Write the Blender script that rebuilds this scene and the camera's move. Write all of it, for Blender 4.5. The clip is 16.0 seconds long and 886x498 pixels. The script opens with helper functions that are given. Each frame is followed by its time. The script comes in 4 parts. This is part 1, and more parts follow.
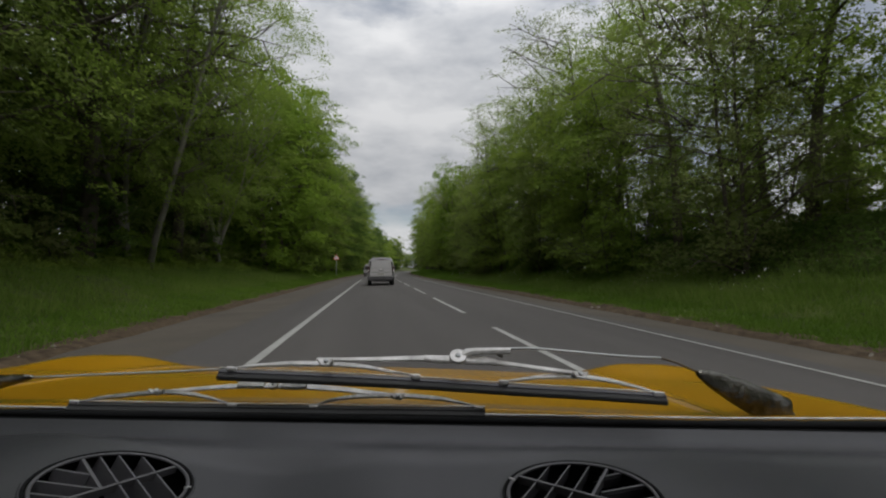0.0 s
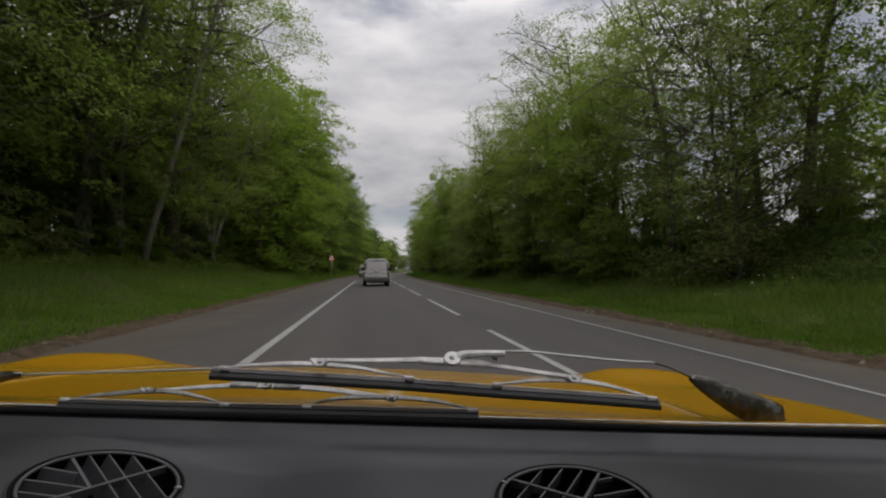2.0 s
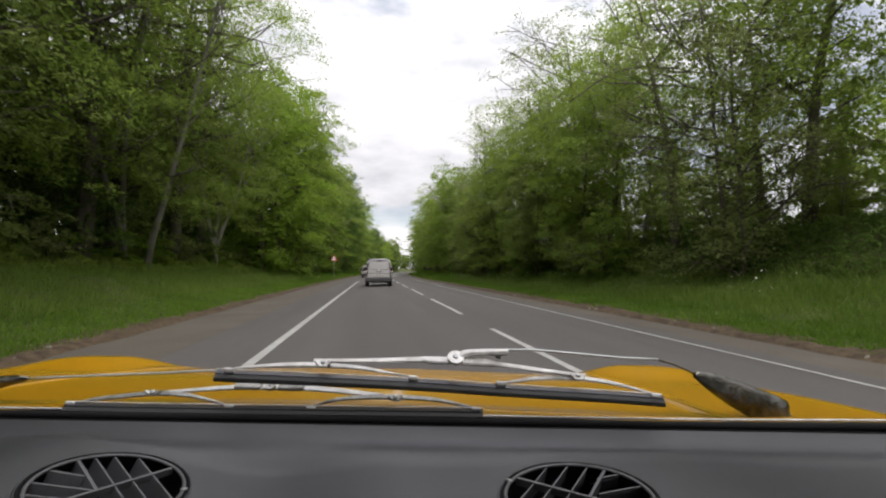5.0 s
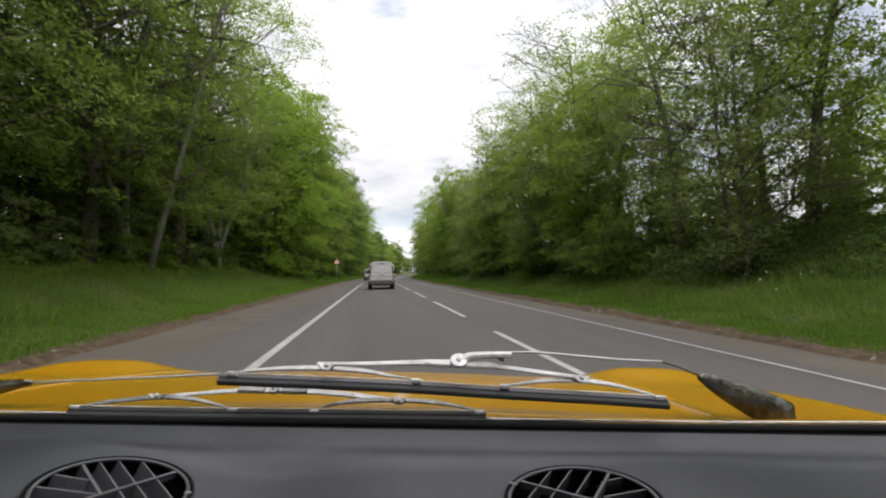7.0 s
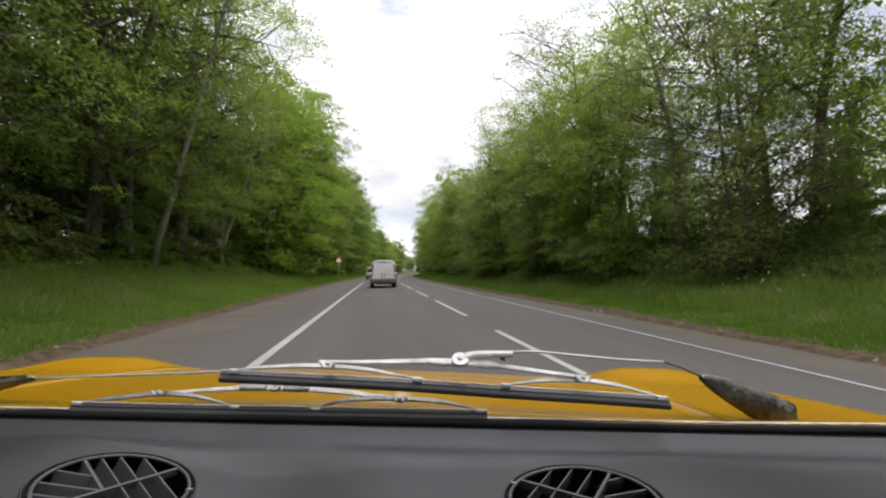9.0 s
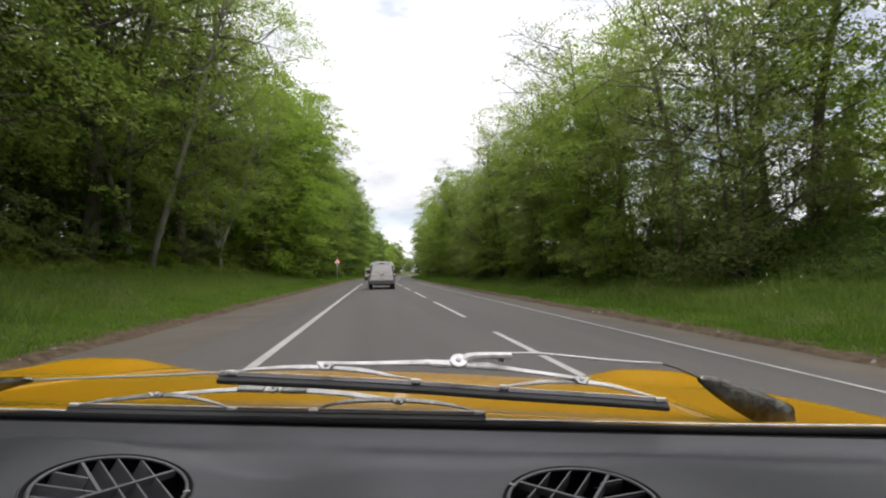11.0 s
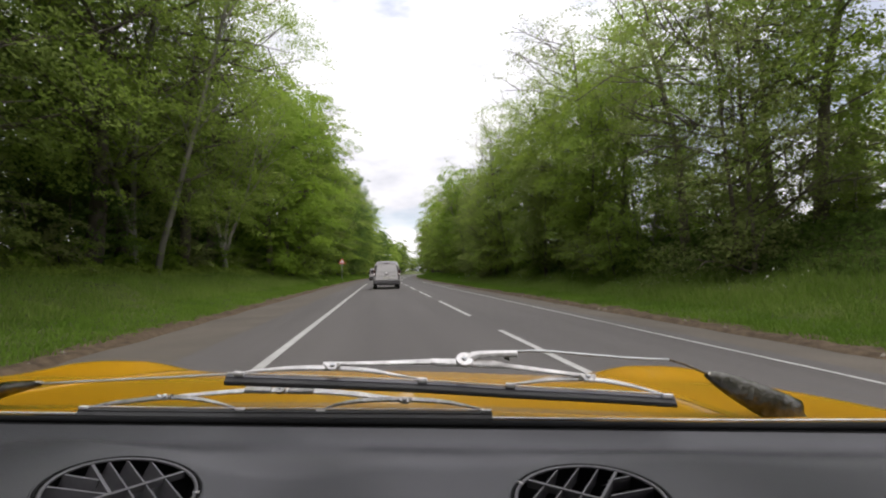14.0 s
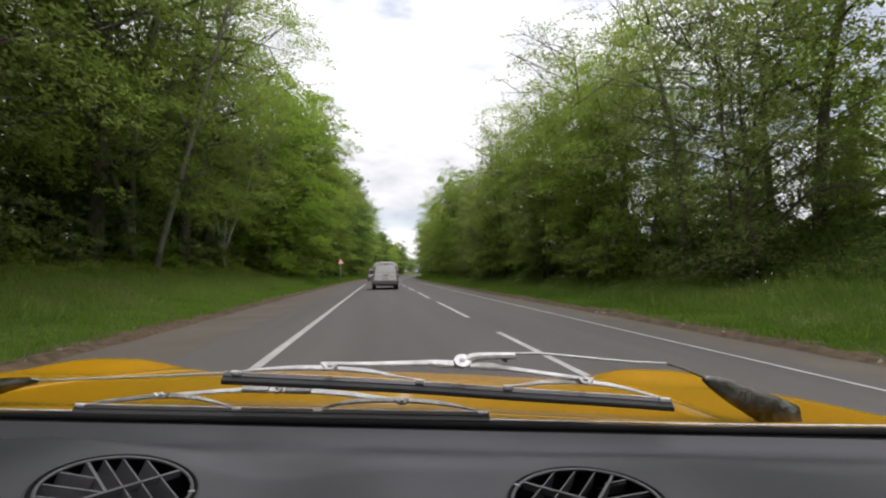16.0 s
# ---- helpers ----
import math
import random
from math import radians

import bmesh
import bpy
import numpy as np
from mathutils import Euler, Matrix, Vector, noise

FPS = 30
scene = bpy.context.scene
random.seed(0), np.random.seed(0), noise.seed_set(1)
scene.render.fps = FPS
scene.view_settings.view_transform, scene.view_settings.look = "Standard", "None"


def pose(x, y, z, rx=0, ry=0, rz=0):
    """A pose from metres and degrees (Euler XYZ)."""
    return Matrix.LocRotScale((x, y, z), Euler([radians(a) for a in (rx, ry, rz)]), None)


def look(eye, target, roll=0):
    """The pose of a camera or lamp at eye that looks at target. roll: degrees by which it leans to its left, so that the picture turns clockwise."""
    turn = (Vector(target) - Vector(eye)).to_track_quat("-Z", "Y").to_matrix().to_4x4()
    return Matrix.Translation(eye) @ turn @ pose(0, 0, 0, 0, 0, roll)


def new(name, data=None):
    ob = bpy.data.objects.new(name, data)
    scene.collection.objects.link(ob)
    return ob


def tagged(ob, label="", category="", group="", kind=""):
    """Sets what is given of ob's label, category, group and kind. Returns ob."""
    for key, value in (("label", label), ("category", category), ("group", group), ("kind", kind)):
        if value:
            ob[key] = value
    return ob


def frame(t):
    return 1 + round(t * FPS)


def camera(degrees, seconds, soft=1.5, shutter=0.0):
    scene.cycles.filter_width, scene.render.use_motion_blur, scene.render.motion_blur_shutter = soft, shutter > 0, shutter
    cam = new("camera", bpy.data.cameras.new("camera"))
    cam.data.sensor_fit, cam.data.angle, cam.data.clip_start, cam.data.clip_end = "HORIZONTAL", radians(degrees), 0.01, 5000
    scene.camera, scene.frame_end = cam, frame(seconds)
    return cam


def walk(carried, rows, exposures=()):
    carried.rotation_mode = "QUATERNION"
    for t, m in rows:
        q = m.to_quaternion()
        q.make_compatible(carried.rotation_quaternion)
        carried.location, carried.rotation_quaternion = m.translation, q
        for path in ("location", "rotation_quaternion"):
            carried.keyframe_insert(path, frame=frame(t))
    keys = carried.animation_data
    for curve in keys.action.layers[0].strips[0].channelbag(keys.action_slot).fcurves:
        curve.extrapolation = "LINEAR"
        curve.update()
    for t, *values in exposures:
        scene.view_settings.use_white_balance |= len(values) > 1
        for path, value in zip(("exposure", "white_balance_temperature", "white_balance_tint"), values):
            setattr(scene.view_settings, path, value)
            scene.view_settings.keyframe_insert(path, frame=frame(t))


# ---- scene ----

# ---- camera: it rides behind the windscreen of a car that stands on the road, and trembles with it ----
EYE = (0.0, 0.0, 1.10)
YAW, PITCH = -8.27, 3.03
SWAY = [
    (0.0, -0.164, -0.555, -0.211), (0.5, -0.204, -0.726, -0.625), (1.0, -0.337, -0.725, -0.418),
    (1.5, -0.492, -0.158, 0.875), (2.0, -0.684, -0.316, 0.623), (2.5, -0.668, -0.214, 0.095),
    (3.0, -0.351, -0.518, -0.637), (3.5, -0.232, -0.472, -0.129), (4.0, -0.412, -0.272, -0.068),
    (6.5, -0.344, -0.640, -0.166), (7.0, -0.104, -0.064, -0.343), (7.5, 0.062, -0.157, 0.321),
    (8.0, 0.000, -0.000, -0.000), (8.5, 0.065, 0.068, -0.141), (9.0, 0.140, -0.202, -0.032),
    (11.5, -0.096, -0.015, -0.018), (12.0, 0.078, -0.195, -0.659), (12.5, 0.350, -0.085, -0.506),
    (13.0, 0.356, -0.313, -0.389), (13.5, 0.432, -0.304, -0.767), (14.0, 0.498, -0.162, -0.794),
    (14.5, 0.410, -0.160, -0.455), (15.0, 0.428, -0.382, -0.043), (15.5, 0.331, -0.174, -0.893),
    (16.0, 0.382, 0.000, -0.136),
]
# stops, white balance and tint: the picture brightens as the road runs into the shade of the trees
EXPOSURES = [
    (0.0, 0.12, 6500, 10), (1.0, 0.10, 6550, 11), (2.0, 0.08, 6650, 14), (2.5, 0.28, 6700, 15), (3.0, 0.66, 6650, 14), (3.5, 0.80, 6650, 14), (4.0, 0.88, 6700, 14),
    (6.5, 1.03, 6600, 13), (8.0, 1.16, 6600, 13), (12.5, 1.18, 6600, 13), (14.0, 1.14, 6600, 15), (16.0, 1.06, 6600, 14),
]
cam = camera(88.0, 16.0, soft=2.2)
walk(cam, [(t, pose(*EYE, 90 + PITCH, 0, YAW) @ pose(0, 0, 0, p, y, r)) for t, y, p, r in SWAY], EXPOSURES)

# ---- overcast daylight ----
SUN_EL, SUN_ROT = radians(47), radians(163)
world = bpy.data.worlds.new("overcast_sky")
scene.world = world
world.use_nodes = True
wn, wl = world.node_tree.nodes, world.node_tree.links
wn.clear()
sky = wn.new("ShaderNodeTexSky")
sky.sky_type, sky.sun_disc, sky.sun_elevation, sky.sun_rotation = "NISHITA", False, SUN_EL, SUN_ROT
coord = wn.new("ShaderNodeTexCoord")
mapping = wn.new("ShaderNodeMapping")
mapping.inputs["Scale"].default_value = (1.6, 1.6, 4.2)
wl.new(coord.outputs["Generated"], mapping.inputs["Vector"])


def sky_noise(scale, detail, lo, hi, c0, c1):
    n = wn.new("ShaderNodeTexNoise")
    n.inputs["Scale"].default_value, n.inputs["Detail"].default_value = scale, detail
    n.inputs["Roughness"].default_value = 0.55
    wl.new(mapping.outputs["Vector"], n.inputs["Vector"])
    r = wn.new("ShaderNodeValToRGB")
    r.color_ramp.elements[0].position, r.color_ramp.elements[1].position = lo, hi
    r.color_ramp.elements[0].color, r.color_ramp.elements[1].color = (*c0, 1), (*c1, 1)
    wl.new(n.outputs["Fac"], r.inputs["Fac"])
    return r.outputs["Color"]


cloud = sky_noise(2.6, 7, 0.36, 0.66, (1.12, 1.13, 1.15), (0.66, 0.69, 0.745))
cover = sky_noise(1.5, 6, 0.37, 0.47, (0.45, 0.45, 0.45), (1, 1, 1))
dim = wn.new("ShaderNodeMix")
dim.data_type, dim.blend_type = "RGBA", "MULTIPLY"
dim.inputs["Factor"].default_value = 1
wl.new(sky.outputs["Color"], dim.inputs["A"])
dim.inputs["B"].default_value = (0.11, 0.11, 0.11, 1)
blend = wn.new("ShaderNodeMix")
blend.data_type = "RGBA"
wl.new(cover, blend.inputs["Factor"])
wl.new(dim.outputs["Result"], blend.inputs["A"])
wl.new(cloud, blend.inputs["B"])
# an overcast sky is three times as bright overhead as at the horizon
split = wn.new("ShaderNodeSeparateXYZ")
wl.new(coord.outputs["Generated"], split.inputs[0])
rise = wn.new("ShaderNodeMapRange")
rise.inputs["From Min"].default_value, rise.inputs["From Max"].default_value = 0.0, 1.0
rise.inputs["To Min"].default_value, rise.inputs["To Max"].default_value = 0.51, 2.25
power = wn.new("ShaderNodeMath")
power.operation = "POWER"
wl.new(split.outputs["Z"], power.inputs[0])
power.inputs[1].default_value = 3.0
wl.new(power.outputs[0], rise.inputs["Value"])
back = wn.new("ShaderNodeBackground")
wl.new(rise.outputs["Result"], back.inputs["Strength"])
wl.new(blend.outputs["Result"], back.inputs["Color"])
wl.new(back.outputs["Background"], wn.new("ShaderNodeOutputWorld").inputs["Surface"])

sun = new("sun", bpy.data.lights.new("sun", "SUN"))
sun.data.energy, sun.data.angle, sun.data.color = 1.5, radians(20), (1.0, 0.97, 0.92)
sun.matrix_world = look((0, 0, 0), (-math.sin(SUN_ROT) * math.cos(SUN_EL), -math.cos(SUN_ROT) * math.cos(SUN_EL), -math.sin(SUN_EL)))


# ---- materials ----
def material(name, c0, c1, rough=0.8, scale=8.0, fine=120.0, bump=0.2, metal=0.0, coat=0.0, spec=0.5, by_object=0.0, by_island=0.0, leaf=0.0, along=1.0, coat_ior=1.5):
    """A surface whose colour wanders between c0 and c1 at two scales, with fine relief."""
    m = bpy.data.materials.new(name)
    m.use_nodes = True
    nt = m.node_tree
    nodes, links = nt.nodes, nt.links
    b = nodes["Principled BSDF"]
    b.inputs["Roughness"].default_value, b.inputs["Metallic"].default_value = rough, metal
    b.inputs["Coat Weight"].default_value, b.inputs["Specular IOR Level"].default_value = coat, spec
    b.inputs["Coat Roughness"].default_value, b.inputs["Coat IOR"].default_value = 0.06, coat_ior
    tc = nodes.new("ShaderNodeTexCoord")
    big, small = nodes.new("ShaderNodeTexNoise"), nodes.new("ShaderNodeTexNoise")
    for n, s, d in ((big, scale, 4), (small, fine, 3)):
        n.inputs["Scale"].default_value, n.inputs["Detail"].default_value = s, d
        mp = nodes.new("ShaderNodeMapping")
        mp.inputs["Scale"].default_value = (1, along if n == big else 1, 1)
        links.new(tc.outputs["Object"], mp.inputs["Vector"])
        links.new(mp.outputs["Vector"], n.inputs["Vector"])
    add = nodes.new("ShaderNodeMath")
    add.operation = "MULTIPLY_ADD"
    links.new(small.outputs["Fac"], add.inputs[0])
    add.inputs[1].default_value = 0.5
    half = nodes.new("ShaderNodeMath")
    half.operation = "MULTIPLY_ADD"
    links.new(big.outputs["Fac"], half.inputs[0])
    half.inputs[1].default_value, half.inputs[2].default_value = 1.6, -0.55
    links.new(half.outputs[0], add.inputs[2])
    fac = add.outputs[0]
    for amount, node, out in ((by_object, "ShaderNodeObjectInfo", "Random"), (by_island, "ShaderNodeNewGeometry", "Random Per Island")):
        if amount:
            src = nodes.new(node)
            mix = nodes.new("ShaderNodeMix")
            mix.data_type = "FLOAT"
            mix.inputs["Factor"].default_value = amount
            links.new(fac, mix.inputs["A"])
            links.new(src.outputs[out], mix.inputs["B"])
            fac = mix.outputs["Result"]
    ramp = nodes.new("ShaderNodeMix")
    ramp.data_type = "RGBA"
    links.new(fac, ramp.inputs["Factor"])
    ramp.inputs["A"].default_value, ramp.inputs["B"].default_value = (*c0, 1), (*c1, 1)
    links.new(ramp.outputs["Result"], b.inputs["Base Color"])
    if bump:
        bp = nodes.new("ShaderNodeBump")
        bp.inputs["Strength"].default_value, bp.inputs["Distance"].default_value = bump, 0.01
        links.new(small.outputs["Fac"], bp.inputs["Height"])
        links.new(bp.outputs["Normal"], b.inputs["Normal"])
    if leaf:
        tr = nodes.new("ShaderNodeBsdfTranslucent")
        links.new(ramp.outputs["Result"], tr.inputs["Color"])
        ms = nodes.new("ShaderNodeMixShader")
        ms.inputs["Fac"].default_value = leaf
        links.new(b.outputs["BSDF"], ms.inputs[1])
        links.new(tr.outputs["BSDF"], ms.inputs[2])
        links.new(ms.outputs["Shader"], nodes["Material Output"].inputs["Surface"])
    return m


M_ASPHALT = material("asphalt", (0.0405, 0.0370, 0.0350), (0.0660, 0.0608, 0.0575), 0.88, 0.9, 90, 0.5, spec=0.3, along=0.06)
M_DUSTY = material("dusty_asphalt", (0.051, 0.0450, 0.0375), (0.089, 0.0770, 0.0630), 0.92, 0.6, 70, 0.5, spec=0.2)
M_PAINT = material("road_paint", (0.17, 0.168, 0.16), (0.28, 0.28, 0.265), 0.7, 3, 60, 0.3)
M_WORN = material("worn_paint", (0.055, 0.053, 0.050), (0.25, 0.248, 0.235), 0.75, 16, 60, 0.3)
M_SOIL = material("soil", (0.016, 0.011, 0.007), (0.102, 0.076, 0.050), 0.95, 6.0, 30, 1.0, spec=0.1)
M_STONE = material("stone", (0.06, 0.05, 0.04), (0.22, 0.20, 0.165), 0.9, 9, 60, 0.4, by_island=0.4)
M_GROUND = material("verge_ground", (0.026, 0.036, 0.011), (0.066, 0.078, 0.023), 0.95, 0.8, 30, 0.8, spec=0.1)
M_GRASS = material("grass_blades", (0.080, 0.148, 0.0190), (0.146, 0.232, 0.0360), 0.85, 0.55, 2, 0, spec=0.08, by_island=0.06, leaf=0.60)
M_TUFT = material("long_grass", (0.100, 0.158, 0.0280), (0.185, 0.245, 0.0600), 0.85, 0.6, 3, 0, spec=0.08, by_island=0.2, leaf=0.6)
M_BARK = material("bark", (0.045, 0.038, 0.030), (0.12, 0.105, 0.085), 0.92, 1.5, 25, 0.9, by_object=0.2, spec=0.2)
M_PALE_BARK = material("pale_bark", (0.10, 0.095, 0.080), (0.24, 0.225, 0.19), 0.9, 1.5, 25, 0.8, by_object=0.2, spec=0.2)


def leaves(name, c0, c1):
    return material(name, c0, c1, 0.7, 0.30, 4, 0, spec=0.06, by_object=0.30, by_island=0.12, leaf=0.66)


M_BEECH = leaves("beech_leaves", (0.0820, 0.1490, 0.0190), (0.2040, 0.2920, 0.0350))
M_DARK = leaves("dark_leaves", (0.0460, 0.0870, 0.0200), (0.1160, 0.1740, 0.0370))
M_SPRING = leaves("spring_leaves", (0.120, 0.188, 0.0310), (0.258, 0.332, 0.0640))
M_LIME = leaves("lime_leaves", (0.116, 0.190, 0.0210), (0.248, 0.330, 0.0440))
M_OLIVE = leaves("olive_leaves", (0.106, 0.1470, 0.0350), (0.216, 0.2640, 0.0690))
M_MAY = leaves("blossoming_leaves", (0.100, 0.130, 0.034), (0.225, 0.250, 0.092))
M_FLOWER = material("white_flowers", (0.45, 0.46, 0.38), (0.75, 0.75, 0.68), 0.8, 2, 20, 0, by_island=0.5)
M_ORANGE = material("orange_car_paint", (0.245, 0.1230, 0.0008), (0.285, 0.1460, 0.0013), 0.55, 1.2, 500, 0.004, coat=0.62, spec=0.06, coat_ior=1.36)
M_VINYL = material("black_vinyl", (0.0215, 0.0211, 0.0245), (0.0380, 0.0374, 0.0428), 0.42, 3, 700, 0.12, spec=0.45)
M_RUBBER = material("black_rubber", (0.010, 0.010, 0.010), (0.022, 0.022, 0.022), 0.7, 8, 300, 0.1)
# black rubber darkened further, to carry the shadow below the windscreen
M_SEAL = material("shadowed_black_rubber", (0.0030, 0.0030, 0.0032), (0.0070, 0.0070, 0.0074), 0.85, 8, 300, 0.1, spec=0.15)
M_HOLDER = material("blade_channel", (0.020, 0.019, 0.024), (0.038, 0.036, 0.044), 0.35, 12, 300, 0.05)
M_GRILLE = material("vent_plastic", (0.055, 0.053, 0.057), (0.095, 0.091, 0.098), 0.5, 12, 300, 0.05)
M_TARNISH = material("stained_steel", (0.05, 0.048, 0.040), (0.42, 0.41, 0.39), 0.4, 45, 200, 0.2, metal=0.4)
M_RUST = material("rusty_wire", (0.05, 0.035, 0.018), (0.14, 0.11, 0.07), 0.7, 60, 200, 0.2)
M_GREYPLASTIC = material("grey_plastic", (0.038, 0.036, 0.040), (0.066, 0.062, 0.069), 0.45, 8, 300, 0.05)
# tarnish, with mottled dark reflections of the surroundings painted into the colour
M_DULL = material("tarnish_reflection_chrome", (0.02, 0.02, 0.017), (0.30, 0.29, 0.26), 0.28, 26, 90, 0.3, metal=1.0)
M_CHROME = material("worn_chrome", (0.52, 0.51, 0.49), (0.74, 0.73, 0.71), 0.30, 9, 260, 0.05, metal=1.0)
M_STEEL = material("pale_worn_steel", (0.27, 0.262, 0.250), (0.66, 0.645, 0.635), 0.45, 55, 260, 0.15, metal=0.15)
M_WHITE = material("white_van_paint", (0.255, 0.250, 0.252), (0.315, 0.310, 0.312), 0.35, 0.8, 80, 0.02, coat=0.3)
M_VANBUMPER = material("bumper_plastic", (0.022, 0.021, 0.023), (0.040, 0.038, 0.041), 0.6, 8, 300, 0.05)
M_VANGLASS = material("tinted_glass", (0.10, 0.11, 0.12), (0.16, 0.17, 0.18), 0.08, 1, 50, 0)
M_DOORPANEL = material("grey_white_panel", (0.27, 0.265, 0.268), (0.33, 0.325, 0.328), 0.25, 1.5, 80, 0.02, coat=0.4)
M_LAMP = material("smoked_red_lens", (0.030, 0.006, 0.005), (0.055, 0.011, 0.009), 0.2, 10, 100, 0, coat=0.5)
M_PLATE = material("plate_cream", (0.34, 0.335, 0.30), (0.40, 0.39, 0.35), 0.5, 5, 50, 0)
M_WOOD = material("weathered_wood", (0.14, 0.125, 0.10), (0.30, 0.275, 0.23), 0.9, 3, 60, 0.6, by_object=0.3)
M_GALV = material("galvanised_steel", (0.26, 0.27, 0.27), (0.40, 0.41, 0.41), 0.5, 8, 100, 0.1, metal=0.4)
M_SIGNWHITE = material("sign_white", (0.70, 0.70, 0.69), (0.80, 0.80, 0.79), 0.5, 3, 50, 0)
M_SIGNRED = material("sign_red", (0.50, 0.012, 0.015), (0.62, 0.025, 0.025), 0.5, 3, 50, 0)
M_SIGNBLACK = material("sign_black", (0.010, 0.010, 0.010), (0.02, 0.02, 0.02), 0.5, 3, 50, 0)
M_SIGNBLUE = material("sign_blue", (0.010, 0.10, 0.42), (0.02, 0.14, 0.52), 0.5, 3, 50, 0)


# ---- mesh helpers ----
def mesh_of(name, verts, faces, mat, smooth=False):
    me = bpy.data.meshes.new(name)
    me.from_pydata([tuple(v) for v in verts], [], faces)
    me.materials.append(mat)
    if smooth:
        me.polygons.foreach_set("use_smooth", [True] * len(me.polygons))
    me.update()
    return me


def part(name, bm, mat, parent, label="", smooth=False):
    """Links a bmesh (or a mesh) as one mesh object under a thing or a part."""
    if isinstance(bm, bmesh.types.BMesh):
        me = bpy.data.meshes.new(name)
        bm.to_mesh(me)
        bm.free()
        me.materials.append(mat)
        if smooth:
            me.polygons.foreach_set("use_smooth", [True] * len(me.polygons))
    else:
        me = bm
    ob = new(name, me)
    ob.parent = parent
    return tagged(ob, label)


def thing(name, at=(0, 0, 0), label="", category="", group="", kind="", rz=0.0):
    ob = new(name)
    ob.empty_display_size = 0.2
    ob.matrix_world = pose(*at, 0, 0, rz)
    return tagged(ob, label, category, group, kind)


def box(x0, x1, y0, y1, z0, z1, bevel=0.0, seg=2, bm=None):
    fresh = bmesh.new()
    bmesh.ops.create_cube(fresh, size=1)
    for v in fresh.verts:
        v.co = Vector(((x0 + x1) / 2 + v.co.x * (x1 - x0), (y0 + y1) / 2 + v.co.y * (y1 - y0), (z0 + z1) / 2 + v.co.z * (z1 - z0)))
    if bevel:
        bmesh.ops.bevel(fresh, geom=list(fresh.edges), offset=bevel, segments=seg, affect="EDGES", profile=0.6)
    return fresh


def tube_data(points, radii, sides=6):
    """Rings along a polyline: vertices and faces of a closed tapering tube."""
    pts = [Vector(p) for p in points]
    verts, faces = [], []
    for i, p in enumerate(pts):
        d = (pts[min(i + 1, len(pts) - 1)] - pts[max(i - 1, 0)]).normalized()
        a = d.orthogonal().normalized() if abs(d.z) > 0.9 else d.cross(Vector((0, 0, 1))).normalized()
        b = d.cross(a)
        r = radii[i]
        ra, rb = r if isinstance(r, tuple) else (r, r)
        for k in range(sides):
            w = math.tau * (k + 0.5) / sides
            verts.append(p + a * (ra * math.cos(w)) + b * (rb * math.sin(w)))
    n = len(pts)
    for i in range(n - 1):
        for k in range(sides):
            q = (k + 1) % sides
            faces.append((i * sides + k, i * sides + q, (i + 1) * sides + q, (i + 1) * sides + k))
    faces.append(tuple(reversed(range(sides))))
    faces.append(tuple((n - 1) * sides + k for k in range(sides)))
    return verts, faces


def tube(name, points, radii, mat, sides=8):
    return mesh_of(name, *tube_data(points, radii, sides), mat, sides > 4)


def grid_mesh(name, fn, us, vs, mat, smooth=True, thick=0.0):
    verts = [fn(u, v) for v in vs for u in us]
    n, faces = len(us), []
    for j in range(len(vs) - 1):
        for i in range(n - 1):
            faces.append((j * n + i, j * n + i + 1, (j + 1) * n + i + 1, (j + 1) * n + i))
    if thick:
        base = len(verts)
        verts += [Vector(v) - Vector((0, 0, thick)) for v in verts]
        faces += [tuple(base + k for k in reversed(f)) for f in list(faces)]
        m = len(vs)
        loop = [i for i in range(n)] + [j * n + n - 1 for j in range(1, m)] + [(m - 1) * n + i for i in range(n - 2, -1, -1)] + [j * n for j in range(m - 2, 0, -1)]
        for a, b in zip(loop, loop[1:] + loop[:1]):
            faces.append((a, base + a, base + b, b)[::-1])
    return mesh_of(name, verts, faces, mat, smooth)


# ---- the line of the road: straight where the car stands, easing right ahead, curving in from behind ----
def bend(y):
    x = 0.0
    if y > 40:
        q = min(y, 260) - 40
        x += q * q / 2600 + (y - 260) * 220 / 1300 * (y > 260)
    if y < -80:
        q = -80 - max(y, -190)
        x -= q * q / 900 + (-190 - y) * 110 / 450 * (y < -190)
    return x


CROWN, ROAD_L, ROAD_R = 2.21, -4.9, 6.9


def road_z(u):
    return -0.025 * (CROWN - u) if u < CROWN else -0.035 * (u - CROWN)


PROFILE = [(-2500, 6), (-400, 3), (-60, 2.6), (-20, 2.2), (-13, 1.75), (-11, 1.35), (-9.2, 0.85), (-7.6, 0.38), (-6.2, 0.08), (-5.2, -0.10), (-4.9, -0.20), (-4.6, -0.30),
           (6.6, -0.30), (6.9, -0.19), (7.3, -0.08), (8.6, 0.06), (10.0, 0.34), (11.6, 0.95), (13.4, 1.9), (15.5, 2.7), (24, 2.9), (60, 2.7), (400, 3), (2500, 6)]


def ground_z(u, y=0.0):
    for (a, za), (b, zb) in zip(PROFILE, PROFILE[1:]):
        if a <= u <= b:
            z = za + (zb - za) * (u - a) / (b - a)
            break
    if abs(u) > 4.9 and u != 6.9 and abs(u) < 300:
        k = min(1, max(ROAD_L - u, u - ROAD_R, 0) / 2.5)
        z += 0.16 * k * noise.noise((u * 0.35, y * 0.22, 0)) + 0.05 * k * noise.noise((u * 1.3, y * 1.1, 5))
    return z


def strip(name, us, ys, fz, mat, lift=0.0):
    return grid_mesh(name, lambda u, y: (u + bend(y), y, fz(u, y) + lift), us, ys, mat)


